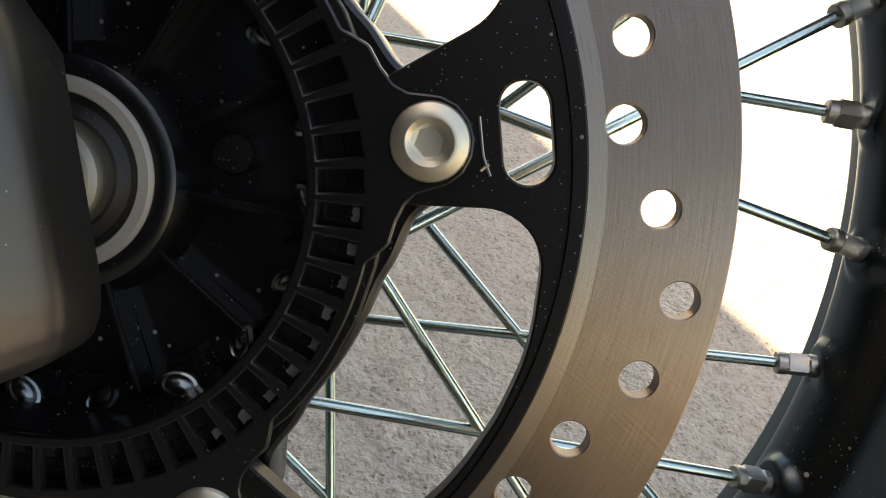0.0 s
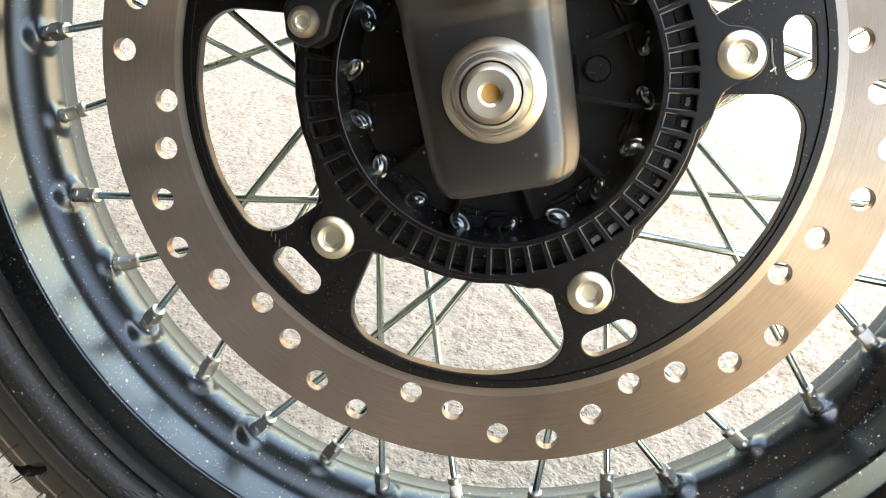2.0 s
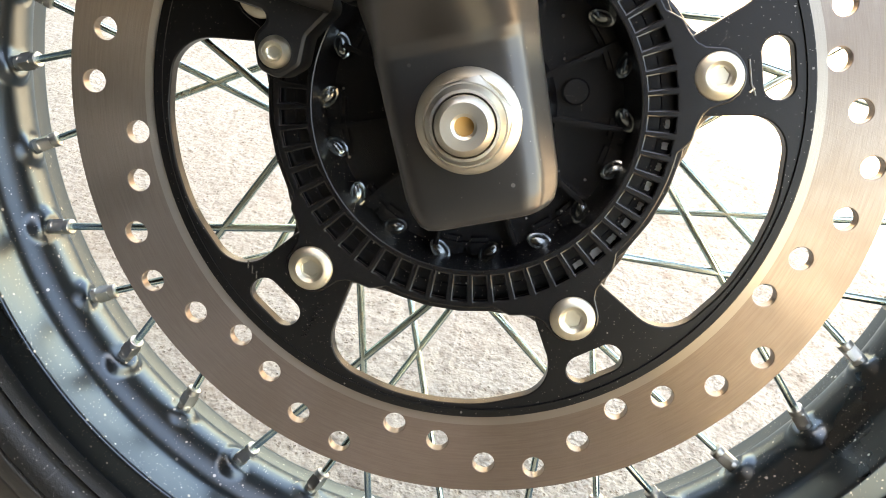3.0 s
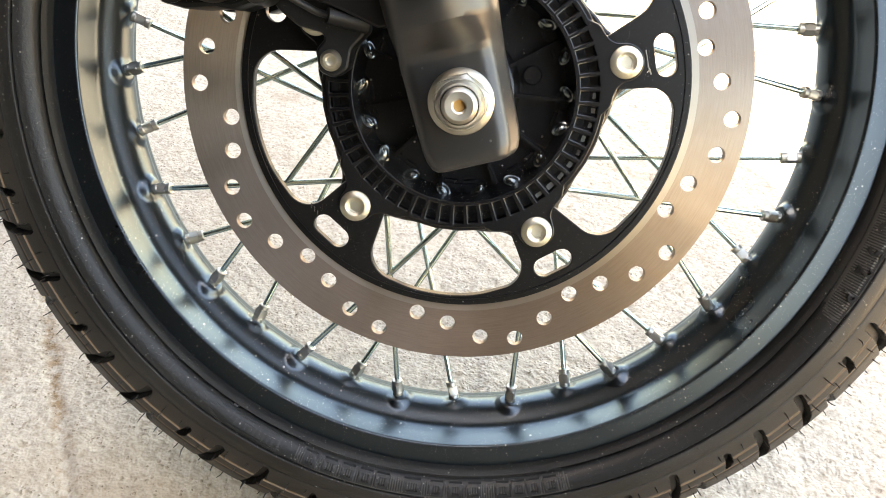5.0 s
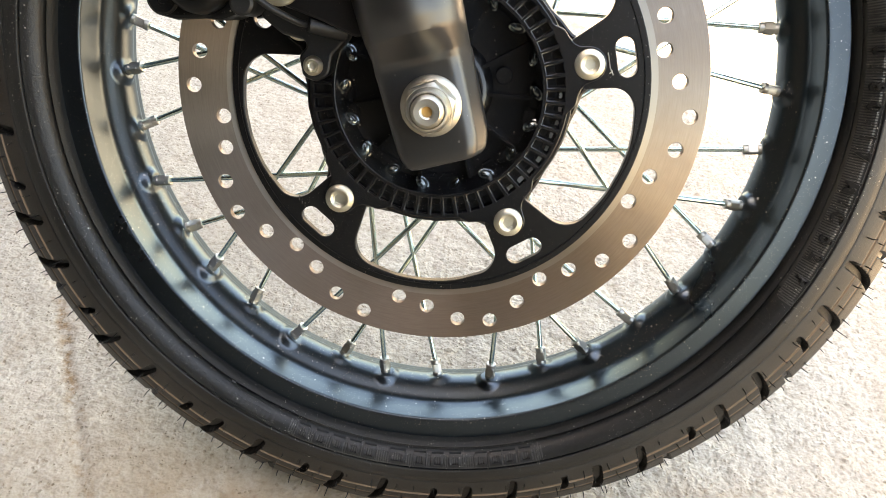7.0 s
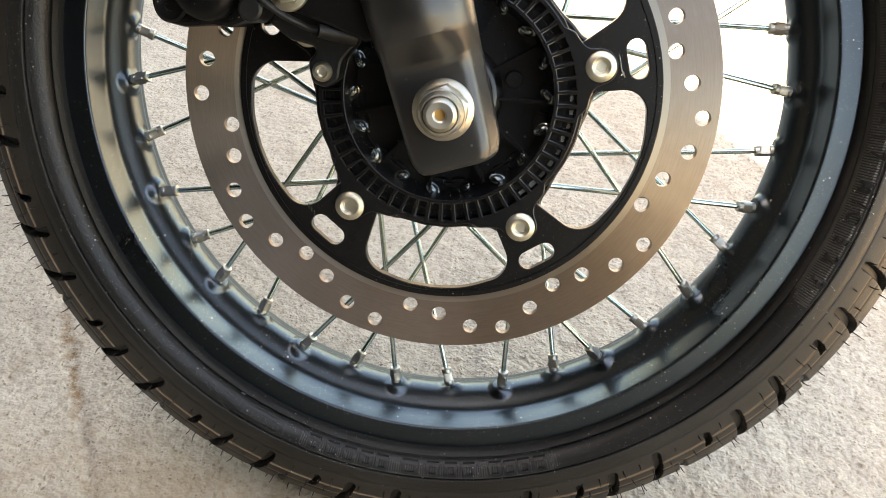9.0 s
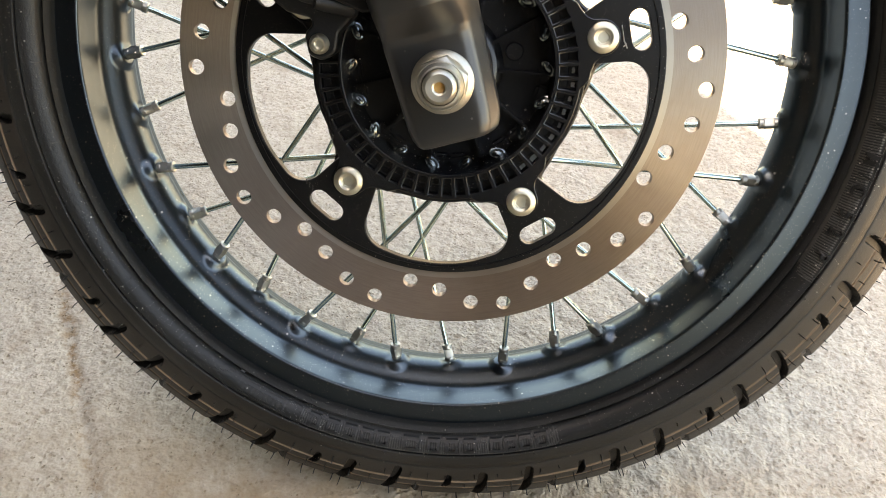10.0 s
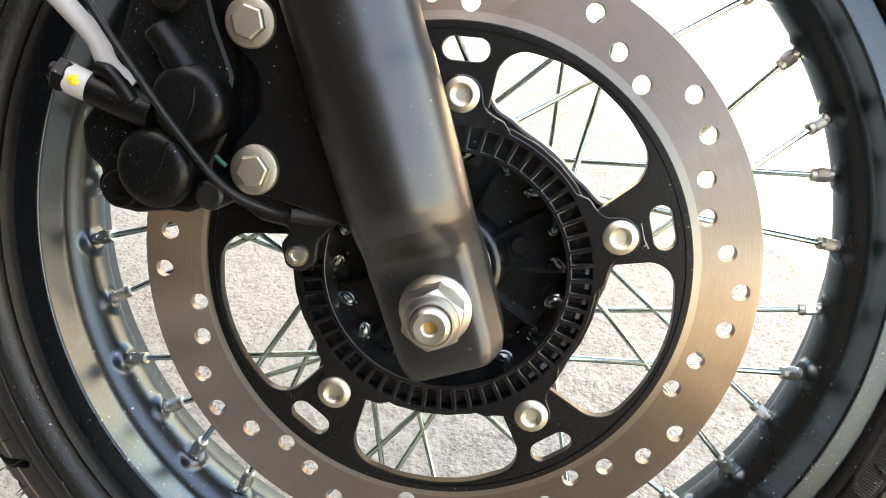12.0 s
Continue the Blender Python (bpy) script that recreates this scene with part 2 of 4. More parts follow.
def concrete(name, color, dark, pits=1.0):
    m, n, l, b = material(name, color, 0.85, 0.0, 0.3)
    c = coords(n)
    shake = n.new("ShaderNodeTexNoise")
    shake.inputs["Scale"].default_value, shake.inputs["Detail"].default_value = 240.0, 3.0
    l.new(c, shake.inputs["Vector"])
    bent = n.new("ShaderNodeVectorMath")
    bent.operation = "MULTIPLY_ADD"
    l.new(shake.outputs["Color"], bent.inputs[0])
    bent.inputs[1].default_value = (0.004, 0.004, 0.004)
    l.new(c, bent.inputs[2])
    ragged = bent.outputs[0]
    big = tex_noise(n, l, 2.6, 5.0, 0.6, c)
    mid = tex_noise(n, l, 26.0, 3.0, 0.5, c)
    lump = tex_noise(n, l, 95.0, 2.0, 0.5, c)
    small = tex_noise(n, l, 230.0, 1.5, 0.5, c)
    grit = tex_noise(n, l, 620.0, 1.0, 0.5, c)
    hole = sums(n, l, "MAXIMUM", crumbs(n, l, ragged, 90.0, 0.30, 0.93), crumbs(n, l, ragged, 300.0, 0.42, 0.74))
    tone = mix(n, l, ramp(n, l, big, [(0.3, 0.0), (0.7, 1.0)]), color, tuple(0.86 * x for x in color))
    tone = mix(n, l, sums(n, l, "MULTIPLY", ramp(n, l, tex_noise(n, l, 30.0, 6.0, 0.7, c), [(0.36, 1.0), (0.58, 0.0)]), 0.30), tone, dark)
    # dips of the small and grit bumps get their shade through darker colour
    tone = mix(n, l, sums(n, l, "MULTIPLY", ramp(n, l, small, [(0.28, 1.0), (0.52, 0.0)]), 0.62), tone, tuple(0.75 * x for x in dark))
    tone = mix(n, l, sums(n, l, "MULTIPLY", ramp(n, l, grit, [(0.30, 1.0), (0.60, 0.0)]), 0.30), tone, tuple(0.7 * x for x in dark))
    tone = mix(n, l, sums(n, l, "MULTIPLY", hole, 0.5), tone, (0.20, 0.135, 0.08))
    brown = ramp(n, l, tex_noise(n, l, 7.0, 6.0, 0.7, c), [(0.56, 0.0), (0.69, 1.0)])
    tone = mix(n, l, sums(n, l, "MULTIPLY", brown, 0.45), tone, (0.30, 0.21, 0.14))
    l.new(tone, b.inputs["Base Color"])
    place = n.new("ShaderNodeSeparateXYZ")
    l.new(c, place.inputs[0])
    worn = ramp(n, l, place.outputs[0], [(-0.20, 0.8), (0.0, 1.0), (0.12, 1.4)])   # trodden smooth on one side
    h = sums(n, l, "ADD", sums(n, l, "MULTIPLY", small, 0.22), sums(n, l, "ADD", sums(n, l, "MULTIPLY", lump, 0.16), sums(n, l, "MULTIPLY", grit, 0.045)))
    h = sums(n, l, "SUBTRACT", sums(n, l, "MULTIPLY", h, worn), sums(n, l, "MULTIPLY", hole, 0.07))
    h = sums(n, l, "ADD", h, sums(n, l, "MULTIPLY", mid, 0.34))
    bump(n, l, b, h, 1.0 * pits, 0.012)
    return m


GROUND = concrete("rough_concrete", (0.55, 0.467, 0.372), (0.36, 0.28, 0.20))
PLASTER = concrete("cement_plaster", (0.40, 0.39, 0.36), (0.26, 0.24, 0.21), 0.5)
# dark finish of the unseen roof and walls, kept low to blacken reflections
UNSEEN_DARK = concrete("unseen_dark_plaster", (0.045, 0.045, 0.045), (0.030, 0.029, 0.028), 0.5)

# ---- mesh helpers ----


def tidy(me, angle=32):
    me.polygons.foreach_set("use_smooth", [True] * len(me.polygons))
    me.set_sharp_from_angle(angle=radians(angle))
    return me


def from_data(verts, faces, name="part"):
    me = bpy.data.meshes.new(name)
    me.from_pydata([tuple(map(float, v)) for v in verts], [], faces)
    me.update()
    return me


def from_bmesh(bm, name="part"):
    bmesh.ops.recalc_face_normals(bm, faces=bm.faces)
    me = bpy.data.meshes.new(name)
    bm.to_mesh(me)
    bm.free()
    return me


def part(name, me, mat, parent, label="", m=None, angle=32):
    """One mesh object under a thing or a part. Parts of the motorcycle itself are laid from its contact point to the wheel's centre."""
    if isinstance(me, bmesh.types.BMesh):
        me = from_bmesh(me, name)
    if not me.materials:
        me.materials.append(mat)
        tidy(me, angle)
    ob = new(name, me)
    ob.parent = parent
    place = m or Matrix.Identity(4)
    ob.matrix_basis = (Matrix.Translation(HUB) @ place) if parent is motorcycle else place
    return tagged(ob, label=label)


def lathe(profile, n=96, closed=True):
    """Turns a profile of (radius, y) round the wheel's axle."""
    verts = [(r * math.cos(2 * math.pi * i / n), y, r * math.sin(2 * math.pi * i / n)) for i in range(n) for r, y in profile]
    k = len(profile)
    faces = [(i * k + j, i * k + (j + 1) % k, (i + 1) % n * k + (j + 1) % k, (i + 1) % n * k + j) for i in range(n) for j in range(k if closed else k - 1)]
    bm = bmesh.new()
    me = from_data(verts, faces)
    bm.from_mesh(me)
    bmesh.ops.remove_doubles(bm, verts=bm.verts, dist=1e-7)
    bpy.data.meshes.remove(me)
    return from_bmesh(bm)


def plate(outlines, front, thick, bevel=0.0003, weld=False):
    """A flat plate in the wheel's plane from closed outlines of (x, z), holes included; front: y of its outer face."""
    cu = bpy.data.curves.new("outline", "CURVE")
    cu.dimensions, cu.fill_mode, cu.extrude, cu.bevel_depth, cu.bevel_resolution = "2D", "BOTH", thick / 2 - bevel, bevel, 1
    cu.offset = -bevel
    for pts in outlines:
        s = cu.splines.new("POLY")
        s.points.add(len(pts) - 1)
        for p, (x, z) in zip(s.points, pts):
            p.co = (x, z, 0, 1)
        s.use_cyclic_u = True
    ob = bpy.data.objects.new("outline", cu)
    scene.collection.objects.link(ob)
    me = bpy.data.meshes.new_from_object(ob.evaluated_get(bpy.context.evaluated_depsgraph_get()))
    bpy.data.objects.remove(ob)
    bpy.data.curves.remove(cu)
    mid = front + thick / 2
    me.transform(Matrix(((1, 0, 0, 0), (0, 0, -1, mid), (0, 1, 0, 0), (0, 0, 0, 1))))
    me.materials.clear()
    if weld:
        bm = bmesh.new()
        bm.from_mesh(me)
        bmesh.ops.remove_doubles(bm, verts=bm.verts, dist=0.00001)
        bm.to_mesh(me)
        bm.free()
    return me


def polar(r, a):
    return (r * math.cos(radians(a)), r * math.sin(radians(a)))


def ring(r, n=96, cx=0.0, cz=0.0):
    return [(cx + r * math.cos(2 * math.pi * i / n), cz + r * math.sin(2 * math.pi * i / n)) for i in range(n)]


def rounded(corners, n=7):
    """A closed outline from corners (x, z, fillet)."""
    out = []
    k = len(corners)
    for i, (x, z, f) in enumerate(corners):
        p, a, b = Vector((x, z)), Vector(corners[i - 1][:2]), Vector(corners[(i + 1) % k][:2])
        if f <= 0:
            out.append((x, z))
            continue
        u, v = (a - p).normalized(), (b - p).normalized()
        half = math.acos(max(-1, min(1, u.dot(v)))) / 2
        t = min(f / math.tan(half), 0.49 * (a - p).length, 0.49 * (b - p).length)
        rad = t * math.tan(half)
        mid = p + (u + v).normalized() * (rad / math.sin(half))
        s, e = p + u * t - mid, p + v * t - mid
        a0, turn = math.atan2(s.y, s.x), math.atan2(s.x * e.y - s.y * e.x, s.dot(e))
        out += [(mid.x + rad * math.cos(a0 + turn * j / n), mid.y + rad * math.sin(a0 + turn * j / n)) for j in range(n + 1)]
    return out


def tube(points, radius, sides=12, cap=True):
    """A round bar along points; radius: one, or one for each point."""
    pts = [Vector(p) for p in points]
    rad = radius if isinstance(radius, (list, tuple)) else [radius] * len(pts)
    verts, faces = [], []
    side = None
    for i, p in enumerate(pts):
        d = (pts[min(i + 1, len(pts) - 1)] - pts[max(i - 1, 0)]).normalized()
        if side is None:
            side = d.orthogonal().normalized()
        side = (side - d * side.dot(d)).normalized()
        other = d.cross(side)
        verts += [p + (side * math.cos(2 * math.pi * j / sides) + other * math.sin(2 * math.pi * j / sides)) * rad[i] for j in range(sides)]
    for i in range(len(pts) - 1):
        faces += [(i * sides + j, i * sides + (j + 1) % sides, (i + 1) * sides + (j + 1) % sides, (i + 1) * sides + j) for j in range(sides)]
    if cap:
        faces += [tuple(range(sides))[::-1], tuple(range((len(pts) - 1) * sides, len(pts) * sides))]
    return from_data(verts, faces)


def smooth_line(points, steps=8):
    """A Catmull-Rom line through points."""
    p = [Vector(q) for q in points]
    p = [2 * p[0] - p[1], *p, 2 * p[-1] - p[-2]]
    out = []
    for i in range(1, len(p) - 2):
        for s in range(steps):
            t = s / steps
            out.append(0.5 * ((2 * p[i]) + (p[i + 1] - p[i - 1]) * t + (2 * p[i - 1] - 5 * p[i] + 4 * p[i + 1] - p[i + 2]) * t * t + (3 * p[i] - p[i - 1] - 3 * p[i + 1] + p[i + 2]) * t ** 3))
    return out + [p[-2]]


def join(*meshes):
    bm = bmesh.new()
    for me in meshes:
        bm.from_mesh(me)
        bpy.data.meshes.remove(me)
    return from_bmesh(bm)


def turned(me, m):
    me.transform(m)
    return me


def spin(a):
    """A turn round the axle by a degrees, from x towards z."""
    return Matrix.Rotation(radians(-a), 4, "Y")


def hexagon(flats, n_round=0, turn=0.0):
    r = flats / math.sqrt(3)
    return [(r * math.cos(radians(60 * i + turn)), r * math.sin(radians(60 * i + turn))) for i in range(6)]


def stub(profile, n=40, cx=0.0, cz=0.0):
    """A turned piece on an axis parallel to the axle."""
    return turned(lathe(profile, n, False), Matrix.Translation((cx, 0, cz)))

# ---- the place: ground, wall end or pillar; roof and dark walls added out of view ----
EAVE = Vector((0.857, 0.516, 0)).normalized()      # towards the open, sunlit side
ALONG = Vector((-EAVE.y, EAVE.x, 0))
CRACK_A, CRACK_B = Vector((-0.345, 0.125)), Vector((-0.190, -0.141))


def crack_distance(x, y):
    d = (CRACK_B - CRACK_A).normalized()
    v = Vector((x, y)) - CRACK_A
    wander = 0.004 * noise.noise(Vector((v.dot(d) * 22, 3.1, 0))) + 0.0015 * noise.noise(Vector((v.dot(d) * 130, 7.7, 0)))
    return v.x * d.y - v.y * d.x + wander, v.dot(d)


def ground_height(x, y):
    fade = max(0.0, min(1.0, (0.95 - abs(x)) / 0.1, (1.25 - y) / 0.15, (y + 0.42) / 0.08))
    if fade <= 0:
        return 0.0
    rough = 0.35 + 0.65 / (1 + math.exp(-(x - 0.0) * 14))
    p = Vector((x, y, 0))
    h = 0.0024 * noise.fractal(p * 46, 0.8, 2.1, 4) * rough + 0.0008 * noise.noise(p * 9)
    h += 0.0016 * noise.noise(p * 115) * rough
    pit = noise.noise(Vector((x * 75, y * 75, 5.0)))
    if pit > 0.42:
        h -= 0.006 * (pit - 0.42) * rough
    off, s = crack_distance(x, y)
    depth = 0.0022 * (0.45 + 0.55 * min(1, max(0, s / 0.16)))
    h -= depth * math.exp(-(off / 0.0032) ** 2)
    h -= 0.0012 * math.exp(-((x - 0.245) ** 2 + (y - 0.085) ** 2) / 0.00012)
    return h * fade - 0.0016


def spread(lo, hi, step, far):
    """Even steps from lo to hi, then ever wider ones out to far on both sides."""
    mid = list(np.arange(lo, hi, step))
    out, d = [], step
    edge = hi
    while edge < far:
        out.append(edge)
        d *= 1.55
        edge += d
    out.append(far)
    low, d, edge = [], step, lo - step
    while edge > -far:
        low.append(edge)
        d *= 1.55
        edge -= d
    low.append(-far)
    return low[::-1] + mid + out


def build_ground():
    xs, ys = spread(-0.95, 0.95, 0.0042, 400.0), spread(-0.42, 1.25, 0.0042, 400.0)
    verts = [(x, y, ground_height(x, y)) for x in xs for y in ys]
    k = len(ys)
    faces = [(i * k + j, (i + 1) * k + j, (i + 1) * k + j + 1, i * k + j + 1) for i in range(len(xs) - 1) for j in range(k - 1)]
    me = from_data(verts, faces, "ground")
    me.materials.append(GROUND)
    me.polygons.foreach_set("use_smooth", [True] * len(me.polygons))
    return tagged(new("ground", me), "rough pitted grey concrete floor with a shallow crack", "ground", kind="structure")


ground = build_ground()


def dirt_and_shade():
    """Brown dirt caught along the crack, and shade painted before the wheel, in the ground's own material."""
    n, l = GROUND.node_tree.nodes, GROUND.node_tree.links
    b = n["Principled BSDF"]
    old = b.inputs["Base Color"].links[0].from_socket
    c = coords(n)
    sep = n.new("ShaderNodeSeparateXYZ")
    l.new(c, sep.inputs[0])
    d = (CRACK_B - CRACK_A).normalized()
    off = sums(n, l, "SUBTRACT", sums(n, l, "MULTIPLY", sums(n, l, "SUBTRACT", sep.outputs[0], CRACK_A.x), d.y), sums(n, l, "MULTIPLY", sums(n, l, "SUBTRACT", sep.outputs[1], CRACK_A.y), d.x))
    off = sums(n, l, "ABSOLUTE", sums(n, l, "ADD", off, sums(n, l, "MULTIPLY", sums(n, l, "SUBTRACT", tex_noise(n, l, 35.0, 4, 0.6, c), 0.5), 0.011)), 0)
    near = ramp(n, l, off, [(0.0015, 1.0), (0.0075, 0.0)])
    blot = ramp(n, l, tex_noise(n, l, 75.0, 6, 0.72, c), [(0.44, 0.0), (0.60, 1.0)])
    some = sums(n, l, "LESS_THAN", sep.outputs[1], 0.16)
    some = sums(n, l, "MULTIPLY", some, sums(n, l, "GREATER_THAN", sep.outputs[1], -0.16))
    fac = sums(n, l, "MULTIPLY", sums(n, l, "MULTIPLY", sums(n, l, "MULTIPLY", near, blot), some), 0.95)
    tone = mix(n, l, fac, old, (0.24, 0.135, 0.06))
    # shade on the near side of the wheel, painted with brown dirt in ragged patches
    front = ramp(n, l, sums(n, l, "MULTIPLY", sep.outputs[1], -1.0), [(0.0, 0.0), (0.085, 1.0)])
    ragged = ramp(n, l, tex_noise(n, l, 11.0, 6, 0.7, c), [(0.30, 0.0), (0.55, 1.0)])
    sideways = sums(n, l, "ABSOLUTE", sums(n, l, "ADD", sep.outputs[0], 0.02), 0)
    along = ramp(n, l, sums(n, l, "ADD", sideways, sums(n, l, "MULTIPLY", tex_noise(n, l, 18.0, 4, 0.6, c), 0.12)), [(0.16, 1.0), (0.30, 0.55)])
    painted_shade = sums(n, l, "MULTIPLY", sums(n, l, "MULTIPLY", sums(n, l, "MULTIPLY", front, ragged), along), 0.92)
    l.new(mix(n, l, painted_shade, tone, (0.31, 0.215, 0.13)), b.inputs["Base Color"])


dirt_and_shade()


def slab(name, mid, along, size, label, category, mat, bevel=0.01, kind="structure"):
    """A box with eased edges: size along the wall, through it, and up."""
    bm = bmesh.new()
    bmesh.ops.create_cube(bm, size=1, matrix=Matrix.Diagonal((*size, 1)))
    bmesh.ops.bevel(bm, geom=bm.edges, offset=bevel, segments=2, affect="EDGES")
    me = from_bmesh(bm, name)
    me.materials.append(mat)
    ob = new(name, tidy(me))
    ob.matrix_world = Matrix.LocRotScale(Vector(mid), Euler((0, 0, math.atan2(along.y, along.x))), None)
    return tagged(ob, label, category, kind=kind)


# unseen roof and three dark walls, added to cast shade and darken reflections
ROOF_LOW, ROOF_THICK = 2.20, 0.10
EDGE = 0.563 - (ROOF_LOW + ROOF_THICK) / math.tan(SUN_UP)
roof_mid = EAVE * (EDGE - 3.0) + ALONG * 0.95
slab("ceiling", (roof_mid.x, roof_mid.y, ROOF_LOW + ROOF_THICK / 2), ALONG, (7.7, 6.0, ROOF_THICK), "flat dark roof, added out of view to shade the wheel", "ceiling", UNSEEN_DARK)
back = EAVE * (EDGE - 5.1) + ALONG * 0.95
slab("unseen_wall_west", (back.x, back.y, ROOF_LOW / 2), ALONG, (7.1, 0.2, ROOF_LOW), "dark wall, added out of view to darken reflections", "wall", UNSEEN_DARK)
end = EAVE * -4.0 - ALONG * 2.7
slab("unseen_wall_south", (end.x, end.y, ROOF_LOW / 2), EAVE, (7.1, 0.2, ROOF_LOW), "dark wall, added out of view to darken reflections", "wall", UNSEEN_DARK)
far_end = EAVE * -3.25 + ALONG * 4.6
slab("unseen_wall_east", (far_end.x, far_end.y, ROOF_LOW / 2), EAVE, (7.1, 0.2, ROOF_LOW), "dark wall, added out of view to darken reflections", "wall", UNSEEN_DARK)
slab("wall_north", (-1.62, 0.24, 0.55), Vector((1, 0.25, 0)), (2.25, 0.20, 1.1), "stained cement-plastered wall end standing on the floor", "wall", PLASTER, 0.012)

# ---- the motorcycle's front end ----
motorcycle = new("motorcycle")
motorcycle.matrix_world = LEAN.to_4x4()
tagged(motorcycle, "black motorcycle front end with spoked wheel, leaning on the floor", "motorcycle")

# -- tyre --
SIDE = [(0.2290, -0.0325), (0.2302, -0.0360), (0.2308, -0.0386), (0.2317, -0.0411), (0.2327, -0.0431), (0.2334, -0.0441), (0.2338, -0.0426), (0.2342, -0.0428), (0.2346, -0.0461), (0.2365, -0.0487), (0.2400, -0.0508),
        (0.2432, -0.0518), (0.2445, -0.0521), (0.2450, -0.0506), (0.2455, -0.0506), (0.2460, -0.0526), (0.2480, -0.0525), (0.2520, -0.0516), (0.2552, -0.0500), (0.2566, -0.0490)]
CROWN = [(0.2576, -0.0491), (0.2630, -0.0477), (0.2690, -0.0453), (0.2770, -0.0408), (0.2840, -0.0350), (0.2900, -0.0285), (0.2950, -0.0175), (0.2976, -0.0085), (0.2985, 0.0)]


def along_line(points, count):
    """Evenly spaced places on a smooth line through (r, y) points."""
    fine = [v.to_2d() for v in smooth_line([(r, y, 0) for r, y in points], 10)]
    s = np.concatenate([[0], np.cumsum([(fine[i + 1] - fine[i]).length for i in range(len(fine) - 1)])])
    at = np.linspace(0, s[-1], count)
    return np.stack([np.interp(at, s, [p.x for p in fine]), np.interp(at, s, [p.y for p in fine])], 1), s[-1]


def side_y(r):
    """The y of the near sidewall at a radius."""
    return Y0 + float(np.interp(r, [p[0] for p in SIDE], [p[1] for p in SIDE]))


PITCH = 360 / 19
# grooves of one pitch: start angle and place across the tread (mm from the crown), end, half width in mm, depth in mm
GROOVES = [(0.5, -61.0, -0.6, -48.5, 2.0, 4.5), (5.4, -62.5, 3.0, -24.0, 3.0, 5.0), (12.1, -65.0, 9.6, -28.0, 2.6, 5.0), (14.6, -45.0, 12.4, -6.0, 2.2, 3.2)]
LINES = (-56.5, -47.5)


def groove_depth(angle, w):
    """Depth of the tread pattern at angles (degrees) and places w (mm across, minus: near side), as arrays."""
    out = np.zeros_like(w)
    for side, shift in ((1, 0.0), (-1, PITCH / 2)):
        a = (angle + 117.2 + shift) % PITCH
        for a0, w0, a1, w1, half, deep in GROOVES:
            for wrap in (-PITCH, 0, PITCH):
                u, v = (a + wrap) * 4.85, w * side
                ax, ay, bx, by = a0 * 4.85, w0, a1 * 4.85, w1
                dx, dy = bx - ax, by - ay
                t = np.clip(((u - ax) * dx + (v - ay) * dy) / (dx * dx + dy * dy), 0, 1)
                bow = 1.6 * np.sin(np.pi * t)
                d = np.hypot(u - ax - t * dx - bow, v - ay - t * dy)
                hw = half * np.clip(1.0 - 1.6 * np.clip(t - 0.6, 0, 1), 0.25, 1.0)
                out = np.maximum(out, deep * np.clip((hw - d) / 0.7 + 0.5, 0, 1))
    for line in LINES:
        out = np.maximum(out, 0.7 * np.clip((0.9 - np.abs(np.abs(w) + line)) / 0.5 + 0.5, 0, 1))
    return out


